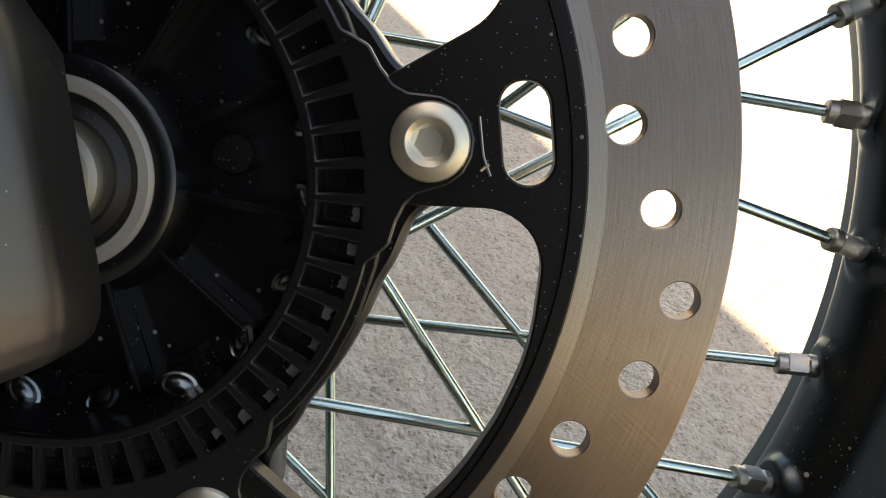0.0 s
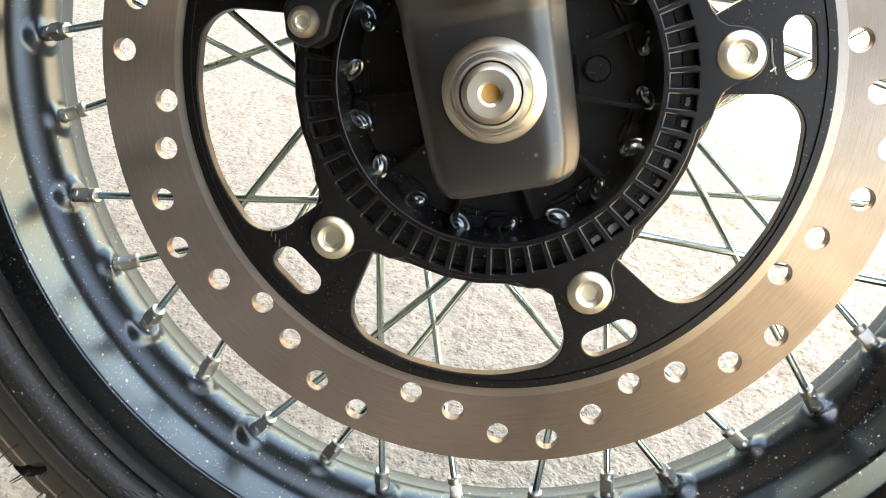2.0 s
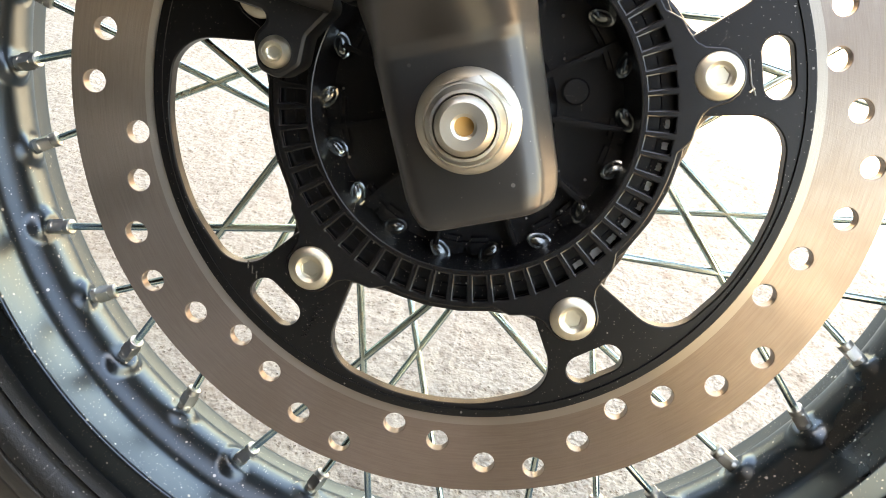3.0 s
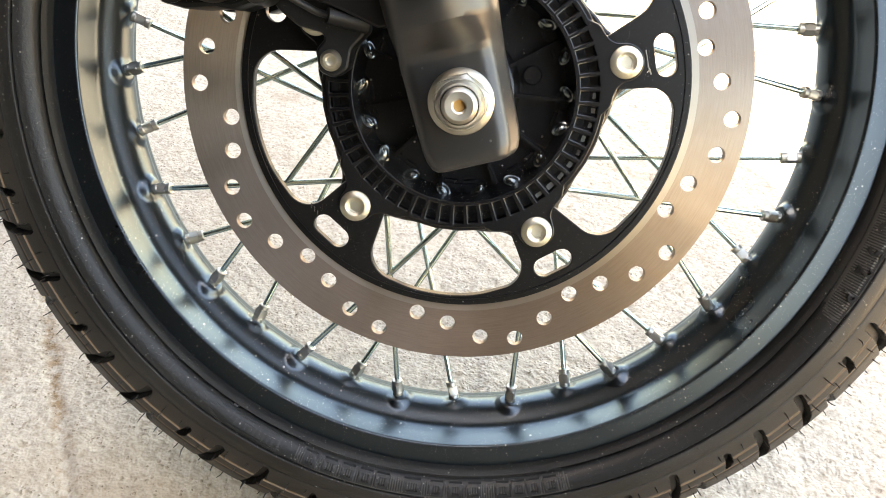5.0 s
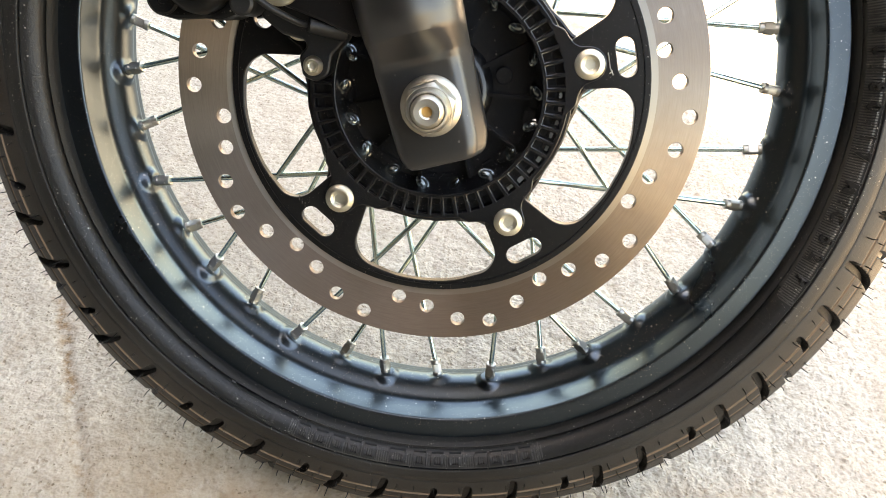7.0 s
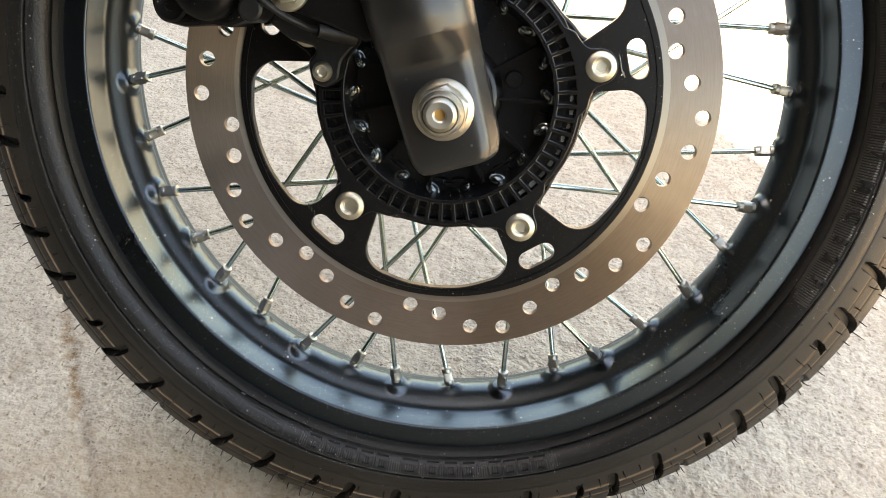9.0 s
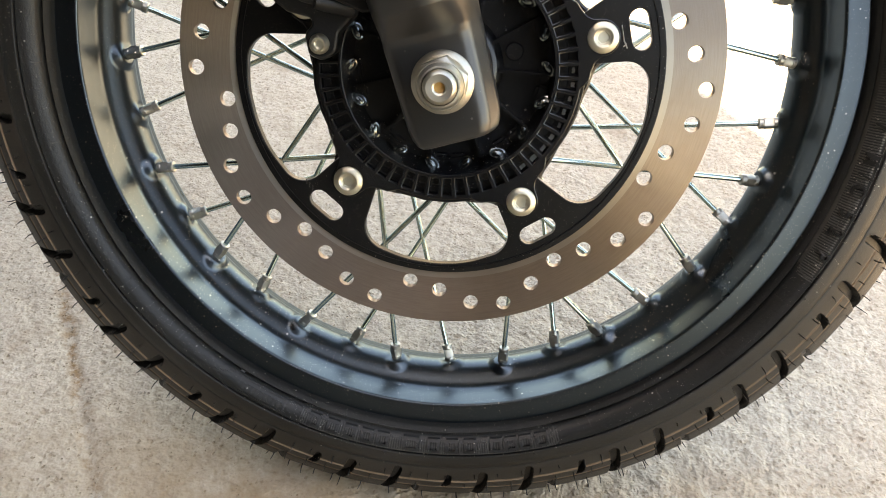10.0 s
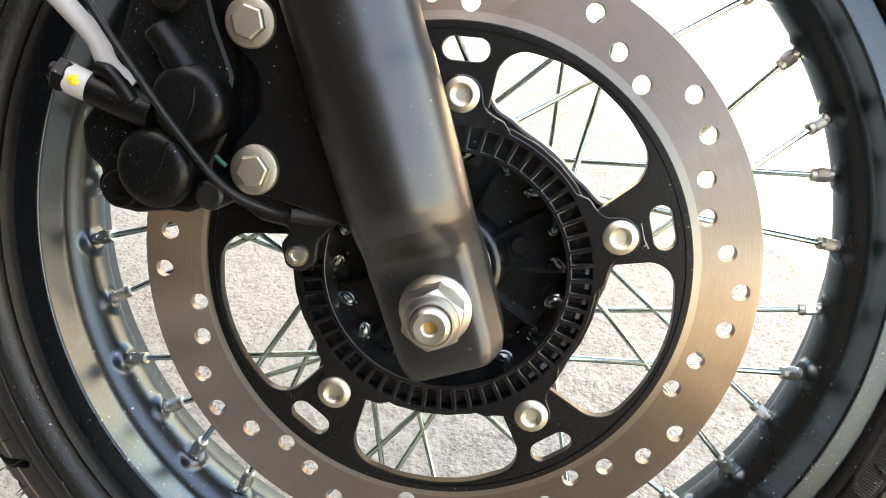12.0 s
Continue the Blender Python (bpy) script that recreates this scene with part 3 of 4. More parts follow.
def build_tyre():
    side, _ = along_line(SIDE, 76)
    crown, length = along_line(CROWN, 90)
    n = 2520
    rows = [(r, y, None) for r, y in side]
    rows += [(r, y, -1000 * length * (1 - i / 89)) for i, (r, y) in enumerate(crown)]
    rows += [(r, -y, 1000 * length * (1 - i / 44)) for i, (r, y) in reversed(list(enumerate(crown[::2])))][1:]
    rows += [(r, -y, None) for r, y in side[::-3]]
    inner = [(0.222, 0.030), (0.235, 0.035), (0.262, 0.030), (0.275, 0.0), (0.262, -0.030), (0.235, -0.035), (0.222, -0.030)]
    rows += [(r, y, None) for r, y in inner]
    ang = np.arange(n) * 360.0 / n
    cols = []
    for i, (r, y, w) in enumerate(rows):
        p, q = rows[max(0, i - 1)], rows[min(len(rows) - 1, i + 1)]
        tx, ty = q[0] - p[0], q[1] - p[1]
        size = math.hypot(tx, ty) or 1
        nr, ny = -ty / size, tx / size
        if nr * (r - 0.245) + ny * y < 0:
            nr, ny = -nr, -ny
        deep = groove_depth(ang, np.full(n, w)) / 1000 if w is not None else np.zeros(n)
        rr, yy = r - nr * deep, y - ny * deep
        cols.append(np.stack([rr * np.cos(np.radians(ang)), Y0 + yy, rr * np.sin(np.radians(ang))], 1))
    v = np.stack(cols, 1)
    # the tyre settles on the floor where the weight rests
    true = np.array((0.992, 1, 0.992))
    z = (v * true) @ np.array(UP) + AXLE_Z
    under = np.clip(0.0004 - z, 0, None)
    v = v + under[..., None] * np.array(UP) / true
    k = len(rows)
    verts = v.reshape(-1, 3)
    i, j = np.meshgrid(np.arange(n), np.arange(k), indexing="ij")
    quads = np.stack([i * k + j, i * k + (j + 1) % k, (i + 1) % n * k + (j + 1) % k, (i + 1) % n * k + j], -1).reshape(-1, 4)
    me = bpy.data.meshes.new("tyre")
    me.from_pydata(verts.tolist(), [], quads.tolist())
    me.materials.append(RUBBER)
    me.materials.append(TREAD_RUBBER)
    me.materials.append(DUSTY_LINE)
    me.materials.append(DUSTED_RUBBER)
    tread = np.zeros((n, k), int)
    tread[:, 76:211] = 1
    for i, row in enumerate(rows):
        if row[2] is None:
            tread[:, i] = 3 if row[0] > 0.2455 or 0.2314 < row[0] < 0.2335 else 0
            continue
        deep = groove_depth(ang, np.full(n, row[2]))
        if min(abs(row[2] - line) for line in LINES) < 0.75:
            tread[:, i] = 2
        tread[deep > 1.0, i] = 0
    me.polygons.foreach_set("material_index", tread.ravel())
    me.update()
    bm = bmesh.new()
    bm.from_mesh(me)
    bmesh.ops.recalc_face_normals(bm, faces=bm.faces)
    bm.to_mesh(me)
    bm.free()
    return tidy(me, 40)


tyre = part("tyre", build_tyre(), RUBBER, motorcycle, "dusty black rubber tyre with new moulding hairs", ROUND)


def on_side(a, r, lift):
    return (r * math.cos(radians(a)), side_y(r) - lift, r * math.sin(radians(a)))


def raised(a0, a1, r0, r1, lift=0.0006, steps=3, skew=0.0):
    """A raised bar on the near sidewall between two angles and two radii."""
    verts, faces = [], []
    for i in range(steps + 1):
        r = r0 + (r1 - r0) * i / steps
        s = skew * i / steps
        verts += [on_side(a0 + s, r, -0.0005), on_side(a0 + s, r, lift), on_side(a1 + s, r, lift), on_side(a1 + s, r, -0.0005)]
    for i in range(steps):
        b = 4 * i
        faces += [(b + j, b + j + 1, b + j + 5, b + j + 4) for j in range(3)]
    e = 4 * steps
    faces += [(0, 3, 2, 1), (e, e + 1, e + 2, e + 3)]
    return from_data(verts, faces)


def hatch_panel(a0, a1, r0, r1, lift=0.0014):
    """A rounded field of fine radial ribs with a border line."""
    pieces, mid, half = [], (r0 + r1) / 2, (r1 - r0) / 2
    step = 0.36
    count = int((a1 - a0) / step)
    for i in range(count + 1):
        a = a0 + i * step
        end = min(a - a0, a1 - a) * radians(1) * mid
        h = half if end > half else math.sqrt(max(0, half ** 2 - (half - end) ** 2))
        if h > 0.0015:
            pieces.append(raised(a, a + 0.17, mid - h, mid + h, lift, 3))
    for a in np.arange(a0 + 1.9, a1 - 1.9, 1.0):
        pieces.append(raised(a, a + 1.0, r1, r1 + 0.0006, 0.0006, 1))
        pieces.append(raised(a, a + 1.0, r0 - 0.0006, r0, 0.0006, 1))
    for mid_a, s in ((a0 + 1.9, -1), (a1 - 1.9, 1)):
        for j in range(12):
            t0, t1 = [-90 + 180 * q / 12 for q in (j, j + 1)]
            w = math.degrees(half / mid)
            pieces.append(raised(mid_a + s * w * math.cos(radians(t0)) - 0.06, mid_a + s * w * math.cos(radians(t0)) + 0.1, mid + half * math.sin(radians(t0)), mid + half * math.sin(radians(t1)), 0.0006, 1))
    return join(*pieces)


tagged(part("ribbed_panel", hatch_panel(-121.6, -80.6, 0.2340, 0.2438), PALE_RUBBER, tyre), kind="stuff")
tagged(part("ribbed_panel", hatch_panel(-38.0, 6.4, 0.2346, 0.2450, 0.0008), PALE_RUBBER, tyre), kind="stuff")


# the maker's words stay plain raised blocks of their size
for a in (-83.3, -85.8, -88.0, -90.3, -94.4, -97.2, -100.0, -103.6, -108.0, -110.5, -113.2, -116.0, -119.0):
    wide = 1.25 if a == -103.6 else 0.95
    part("raised_block", join(raised(a - wide, a + wide, 0.2353, 0.2367, 0.0026, 2), raised(a - wide, a + wide, 0.2411, 0.2425, 0.0026, 2), raised(a - wide, a - wide + 0.42, 0.2353, 0.2425, 0.0026, 4), raised(a + wide - 0.42, a + wide, 0.2353, 0.2425, 0.0026, 4)), RUBBER, tyre)


def side_word(text, a, height=0.0074, r0=0.2362):
    """Raised letters on the sidewall, tops outwards, read clockwise, centred at an angle."""
    cu = bpy.data.curves.new("word", "FONT")
    cu.body, cu.size, cu.extrude, cu.align_x, cu.resolution_u, cu.offset = text, height / 0.7, 0.0008, "CENTER", 4, 0.0002
    ob = bpy.data.objects.new("word", cu)
    scene.collection.objects.link(ob)
    me = bpy.data.meshes.new_from_object(ob.evaluated_get(bpy.context.evaluated_depsgraph_get()))
    bpy.data.objects.remove(ob)
    bpy.data.curves.remove(cu)
    for v in me.vertices:
        x, y, z = v.co
        v.co = on_side(a - math.degrees(x / 0.24), r0 + y, z + 0.0017)
    me.materials.clear()
    return me


SIZE = zip("100/80-17M/C52P", (3.7, 1.3, -1.3, -3.5, -5.9, -8.5, -10.5, -12.5, -15.0, -19.4, -21.8, -23.8, -27.3, -30.1, -33.7))
part("size_lettering", join(*[side_word(letter, a) for letter, a in SIZE]), RUBBER, tyre)


def arrow_mark():
    pieces = [raised(-132.0, -124.0, 0.2352, 0.2358, 0.0007, 1), raised(-132.0, -124.0, 0.2432, 0.2438, 0.0007, 1), raised(-124.2, -123.9, 0.2352, 0.2438, 0.0007, 2)]
    for s, r in ((1, 0.2400), (-1, 0.2395)):
        pieces += [raised(-136.2 + 0.7 * i, -135.5 + 0.7 * i, r + s * 0.0012 * i, r + s * 0.0012 * i + 0.0009, 0.0007, 1) for i in range(6)]
    pieces += [raised(-131.2 + 0.75 * i, -130.8 + 0.75 * i, 0.2375, 0.2415, 0.0006, 1) for i in range(9)]
    return join(*pieces)


part("arrow_mark", arrow_mark(), DUSTED_RUBBER, tyre)
tagged(part("sidewall_moulding", join(*[raised(a, a + 0.22, 0.2349, 0.2392, 0.0008, 3) for a in np.arange(3.0, 360.0, 11.25)], *[raised(a, a + 0.2, 0.2318, 0.2334, 0.0007, 2) for a in np.arange(3.0, 360.0, 11.25)], *[raised(a, a + 0.2, 0.2457, 0.2500, 0.0006, 2) for a in np.arange(5.0, 360.0, 22.5)]), DUSTED_RUBBER, tyre), kind="stuff")


def tread_point(a, w):
    """Place and outward way on the crown, w in metres from its middle (minus: near side)."""
    line, length = along_line(CROWN, 200)
    i = int(round(199 * (1 - min(abs(w), length * 0.999) / length)))
    r, y = line[i]
    p, q = line[max(0, i - 2)], line[min(199, i + 2)]
    nr, ny = -(q[1] - p[1]), (q[0] - p[0])
    size = -math.hypot(nr, ny) if nr < 0 else math.hypot(nr, ny)
    nr, ny = nr / size, ny / size
    s = -1 if w > 0 else 1
    c, si = math.cos(radians(a)), math.sin(radians(a))
    return Vector((r * c, Y0 + s * y, r * si)), Vector((nr * c, s * ny, nr * si))


def hairs():
    rng = random.Random(4)
    pieces = []
    for w, step in ((-0.0640, 3.16), (-0.0530, 3.16), (-0.0370, 4.0), (-0.0250, 3.16), (0.0, 3.16), (0.014, 6.32)):
        a = rng.random() * 3
        while a < 360:
            p, out = tread_point(a, w)
            if (p.dot(UP) + AXLE_Z) > 0.008:
                bend = Vector((rng.uniform(-1, 1), rng.uniform(-1, 1), rng.uniform(-1, 1))) * 0.5
                long = rng.uniform(0.003, 0.0068)
                pieces.append(tube([p - out * 0.001, p + out * long * 0.5 + bend * 0.0005, p + (out + bend * 0.5) * long], [0.00042, 0.00036, 0.00022], 5))
            a += step * rng.uniform(0.75, 1.25)
    return join(*pieces)


tagged(part("moulding_hairs", hairs(), RUBBER, tyre), kind="stuff")

# -- rim, nipples, spokes --
RIM_Y = 0.0685                               # middle plane of the rim
RIM_FLANGE = [(0.2314, -0.0363), (0.2318, -0.0380), (0.2308, -0.0391), (0.2290, -0.0391), (0.2230, -0.0388), (0.2184, -0.0386), (0.2177, -0.0383), (0.2174, -0.0376), (0.2165, -0.0310), (0.2160, -0.0260), (0.2156, -0.0220)]
RIM_WELL = [(0.2156, -0.0220), (0.2152, -0.0199), (0.2144, -0.0181), (0.2132, -0.0166), (0.2116, -0.0151), (0.2097, -0.0134), (0.2077, -0.0114), (0.2060, -0.0090), (0.2048, -0.0060), (0.2042, -0.0030), (0.2040, 0.0)]
RIM_BACK = [(0.2080, 0.0), (0.2092, -0.0060), (0.2122, -0.0105), (0.2152, -0.0125), (0.2184, -0.0160), (0.2197, -0.0300), (0.2202, -0.0345), (0.2300, -0.0350)]


def rim_profile():
    near = [(r, y) for r, y in along_line(RIM_FLANGE, 34)[0]] + [(r, y) for r, y in along_line(RIM_WELL, 34)[0]][1:]
    loop = near + [(r, -y) for r, y in near[-2::-1]] + [(r, -y) for r, y in RIM_BACK[::-1]] + RIM_BACK[1:]
    return [(float(r), RIM_Y + float(y)) for r, y in loop]


RN = 0.2088
SIGN = (1, -1, -1, 1)
spokes = []
for k in range(36):
    far = k % 2 == 0
    a = 162.1 + 10 * k
    a -= 0.0 if far else 0.4
    h = a + SIGN[k % 4] * (58.4 if far else 100.6)
    rh, yh, yn = (0.0495, 0.0890, 0.0673) if far else (0.0509, 0.0190, 0.0636)
    tip = Vector((RN * math.cos(radians(a)), yn, RN * math.sin(radians(a))))
    root = Vector((rh * math.cos(radians(h)), yh, rh * math.sin(radians(h))))
    spokes.append((tip, root))


def rim_mesh():
    """The turned section, swollen to a flat seat square to the spoke round every nipple."""
    prof = np.array(rim_profile())
    n, k = 1200, len(prof)
    a = np.arange(n) * 2 * math.pi / n
    v = np.stack([prof[None, :, 0] * np.cos(a)[:, None], np.repeat(prof[None, :, 1], n, 0), prof[None, :, 0] * np.sin(a)[:, None]], -1)
    near = prof[:, 0] < 0.2149
    near[-(len(RIM_BACK) * 2):] = False          # the bed under the tyre stays turned
    for tip, root in spokes:
        d = np.array((root - tip).normalized())
        side = np.arange(-50, 51) + int(round(math.atan2(tip.z, tip.x) / (2 * math.pi) * n))
        block = v[np.ix_(side % n, np.where(near)[0])]
        w = block - np.array(tip)
        h = w @ d
        off = np.linalg.norm(w - h[..., None] * d, axis=-1)
        t = np.clip((off - 0.0052) / (0.0100 - 0.0052), 0, 1)
        full = 1 - t * t * (3 - 2 * t)
        lift = np.where(h < SEAT, (SEAT - h) * full, (SEAT - h) * np.clip((0.0064 - off) / 0.0005, 0, 1))
        lift[h < -0.012] = 0
        v[np.ix_(side % n, np.where(near)[0])] = block + lift[..., None] * d
    i, j = np.meshgrid(np.arange(n), np.arange(k), indexing="ij")
    quads = np.stack([i * k + j, i * k + (j + 1) % k, (i + 1) % n * k + (j + 1) % k, (i + 1) % n * k + j], -1).reshape(-1, 4)
    me = bpy.data.meshes.new("rim")
    me.from_pydata(v.reshape(-1, 3).tolist(), [], quads.tolist())
    bm = bmesh.new()
    bm.from_mesh(me)
    bpy.data.meshes.remove(me)
    return from_bmesh(bm)


SEAT = 0.0058                                # height of a nipple's seat over its foot


rim = part("wheel_rim", rim_mesh(), RIM_PAINT, motorcycle, "satin black steel wheel rim with dust specks", ROUND, 50)


def nipple_mesh():
    """A round foot, a square body with two flats cut low, and a round collar where the spoke enters."""
    n, flat = 32, 0.0029
    rows = [(0.0055, 0, 0.0034), (0.0078, 0, 0.0034), (0.0081, 0.6, 0.0034), (0.0086, 1, 0.0034), (0.0136, 1, 0.0034), (0.0139, 0.4, 0.0034), (0.0141, 0, 0.0034), (0.0166, 0, 0.0034), (0.0170, 0, 0.0030), (0.0170, 0, 0.0016)]
    verts = []
    for h, square, r in rows:
        for i in range(n):
            q = 2 * math.pi * i / n
            edge = min(r * 1.16, flat / max(abs(math.cos(q)), abs(math.sin(q))))
            rr = r + (edge - r) * square
            verts.append((rr * math.cos(q), rr * math.sin(q), h))
    faces = [(a * n + i, a * n + (i + 1) % n, (a + 1) * n + (i + 1) % n, (a + 1) * n + i) for a in range(len(rows) - 1) for i in range(n)]
    return from_data(verts, faces)


NIPPLE = None
for i, (tip, root) in enumerate(spokes):
    d = (root - tip).normalized()
    length = (root - tip).length
    bend = root + Vector((0, 0.004 if root.y < 0.06 else -0.004, 0))
    m = Matrix.Translation(tip) @ d.to_track_quat("Z", "Y").to_matrix().to_4x4()
    if i % 2:                                # near side: the spoke ends inside the hub's flange
        reach = next(q for q in np.arange(0.10, 0.22, 0.0005) if math.hypot(*(tip + d * q).xz) < 0.0725)
        sp = tube([tip + d * 0.004, tip + d * 0.08, tip + d * reach], 0.00165, 12)
    else:
        sp = tube([tip + d * 0.004, tip + d * (length * 0.5), root - d * 0.002, bend - d * -0.001], 0.00165, 12)
    part("spoke", sp, CHROME, rim)
    if NIPPLE is None:
        NIPPLE = nipple_mesh()
    part("nipple", NIPPLE, GREY_STEEL, rim, m=m @ Matrix.Rotation(0.9 * i, 4, "Z"), angle=24)

# -- brake disc --
PATTERN = (0.1310, 0.1382, 0.1350, 0.1270, 0.1234, 0.1383, 0.1350, 0.1270, 0.1234)
holes = []
for k in range(45):
    x, z = polar(PATTERN[k % 9], -4 - 8 * k)
    holes.append(ring(0.00415, 28, x, z))
disc = part("brake_disc", plate([ring(0.1470, 240), ring(0.1128, 160), *holes], 0.0062, 0.0046, 0.0003, True), ROTOR, motorcycle, "ground steel brake disc with drilled holes", angle=18)
BOLTS = [4 + 72 * k for k in range(5)]


def pol3(r, a, f):
    return (*polar(r, a), f)


outlines = [ring(0.1163, 240)]
for a in BOLTS:
    win = [pol3(0.0742, a - 8.0, 0.002), pol3(0.0800, a - 9.3, 0.004), pol3(0.1085, a - 8.7, 0.0155)]
    win += [pol3(0.1112 + 0.0000, a - 8.7 - (52 - 2.2) * t, 0.06) for t in (0.32, 0.5, 0.68)]
    win += [pol3(0.1100, a - 57.6, 0.0150), pol3(0.0800, a - 61.0, 0.004), pol3(0.0742, a - 62.0, 0.002)]
    win += [pol3(0.0742, a - 50 + 10 * t, 0) for t in range(5)]
    outlines.append(rounded(win, 10))
    c, u = Vector(polar(0.1038, a)), Vector(polar(1.0, a + 90))
    e = Vector((u.y, -u.x))
    slot = []
    for s in (1, -1):
        slot += [tuple(c + u * s * 0.0055 + (e * math.cos(radians(q)) * s + u * math.sin(radians(q)) * s) * 0.0053) for q in range(0, 181, 15)]
    outlines.append(slot)
carrier = part("disc_carrier", plate(outlines + [ring(0.0706, 120)], 0.0060, 0.0055, 0.0005, True), BLACK_PLATE, disc, "black coated carrier with five arms", INNER, 18)
part("carrier_lip", lathe([(0.1128, 0.0062), (0.1128, 0.0052), (0.1136, 0.0052), (0.1136, 0.0062)], 200), BLACK_PLATE, disc, m=INNER)


LOBE = [(0.0, 0.0930), (0.0038, 0.0922), (0.0071, 0.0900), (0.0092, 0.0868), (0.0100, 0.0830), (0.0105, 0.0802), (0.0124, 0.0774), (0.0160, 0.0751), (0.0205, 0.0732)]


def lobed(base, out=0.0, wide=1.0):
    """A ring's outer outline with a lobe round each bolt; out: metres added to the lobe, wide: its width."""
    turn = [math.degrees(math.atan2(u * wide, r)) for u, r in LOBE]
    far = [math.hypot(u, r) + out for u, r in LOBE]
    pts = []
    for i in range(720):
        a = i / 2
        off = min(abs((a - b + 180) % 360 - 180) for b in BOLTS)
        r = float(np.interp(off, turn + [turn[-1] + 4], far + [base]))
        pts.append(polar(max(base, r), a))
    return pts


slots = []
for k in range(56):
    a = 4.75 + 360 / 56 * k
    slots.append([polar(0.0602, a - 2.15), polar(0.0602, a + 2.15), polar(0.0695, a + 2.05), polar(0.0695, a - 2.05)])
part("sensor_ring", plate([lobed(0.0722), ring(0.0576, 140), *slots], 0.0036, 0.0022, 0.0006), BLACK_CAST, disc, "black slotted wheel-speed ring", Matrix.Translation((0, -0.0015, 0)) @ ROUND)


def bolt_mesh(head=0.0083, socket=0.0030):
    """A low button head with a hexagon socket."""
    prof = [(head, 0.0036), (head, 0.0020), (head * 0.96, 0.0013), (head * 0.80, 0.0005), (head * 0.66, 0.0000), (0.0050, 0.0000), (0.0046, 0.0003), (0.0038, 0.0010)]
    face = lathe(prof, 48, False)
    hexa = hexagon(2 * socket * math.cos(radians(30)) * 1.1)
    outer = ring(0.0038, 48)
    verts = [(x, 0.0010, z) for x, z in outer] + [(x, 0.0012, z) for x, z in hexa] + [(x * 0.95, 0.0018, z * 0.95) for x, z in hexa] + [(0, 0.0020, 0)]
    faces = []
    for i in range(48):
        j = (i + 1) % 48
        h0, h1 = int(((i + 0.5) * 6 / 48) + 0.5) % 6, int(((i + 1.5) * 6 / 48) + 0.5) % 6
        faces.append((i, j, 48 + h1, 48 + h0) if h0 != h1 else (i, j, 48 + h0))
    for i in range(6):
        j = (i + 1) % 6
        faces.append((48 + i, 48 + j, 54 + j, 54 + i))
        faces.append((54 + i, 54 + j, 60))
    return join(face, from_data(verts, faces))


BOLT = None
for a in BOLTS:
    if BOLT is None:
        BOLT = bolt_mesh()
    x, z = polar(0.083, a)
    part("disc_bolt", BOLT, YELLOW_ZINC, disc, "zinc-plated button-head bolt", m=Matrix.Translation((x, 0, z)) @ spin(a * 2.3), angle=25)

# scratched tally marks on the carrier by one bolt, unreadable stamps on another arm
marks = []
for a0, r0, a1, r1 in ((6.6, 0.0935, 1.6, 0.0936), (1.6, 0.0936, -0.9, 0.0950), (0.6, 0.0948, -0.2, 0.0930)):
    p, q = polar(r0, a0), polar(r1, a1)
    marks.append(tube([(p[0], 0.0038, p[1]), (q[0], 0.0038, q[1])], 0.00035, 6))
tagged(part("scratch_marks", join(*marks), GREY_STEEL, disc), kind="stuff")
stamps = []
for k in range(7):
    x, z = polar(0.0925 + 0.0022 * k, -131.8 + 0.15 * k)
    stamps.append(tube([(x - 0.0012, 0.0038, z), (x + 0.0012, 0.0038, z + 0.0006)], 0.00028, 5))
for k in range(3):
    x, z = polar(0.1015, -147.0 - 1.4 * k)
    stamps.append(tube([(x, 0.0038, z - 0.0014), (x + 0.0005, 0.0038, z + 0.0014)], 0.0003, 5))
tagged(part("stamped_bars", join(*stamps), BLACK_PLATE, disc), kind="stuff")

# -- hub --
def evened(points, reach=9):
    """The same closed outline with its radius averaged over near neighbours."""
    rad = np.array([math.hypot(*p) for p in points])
    w = np.hanning(2 * reach + 3)[1:-1]
    soft = sum(np.roll(rad, s) * g for s, g in zip(range(-reach, reach + 1), w)) / w.sum()
    return [(x * s / r, z * s / r) for (x, z), r, s in zip(points, rad, soft)]


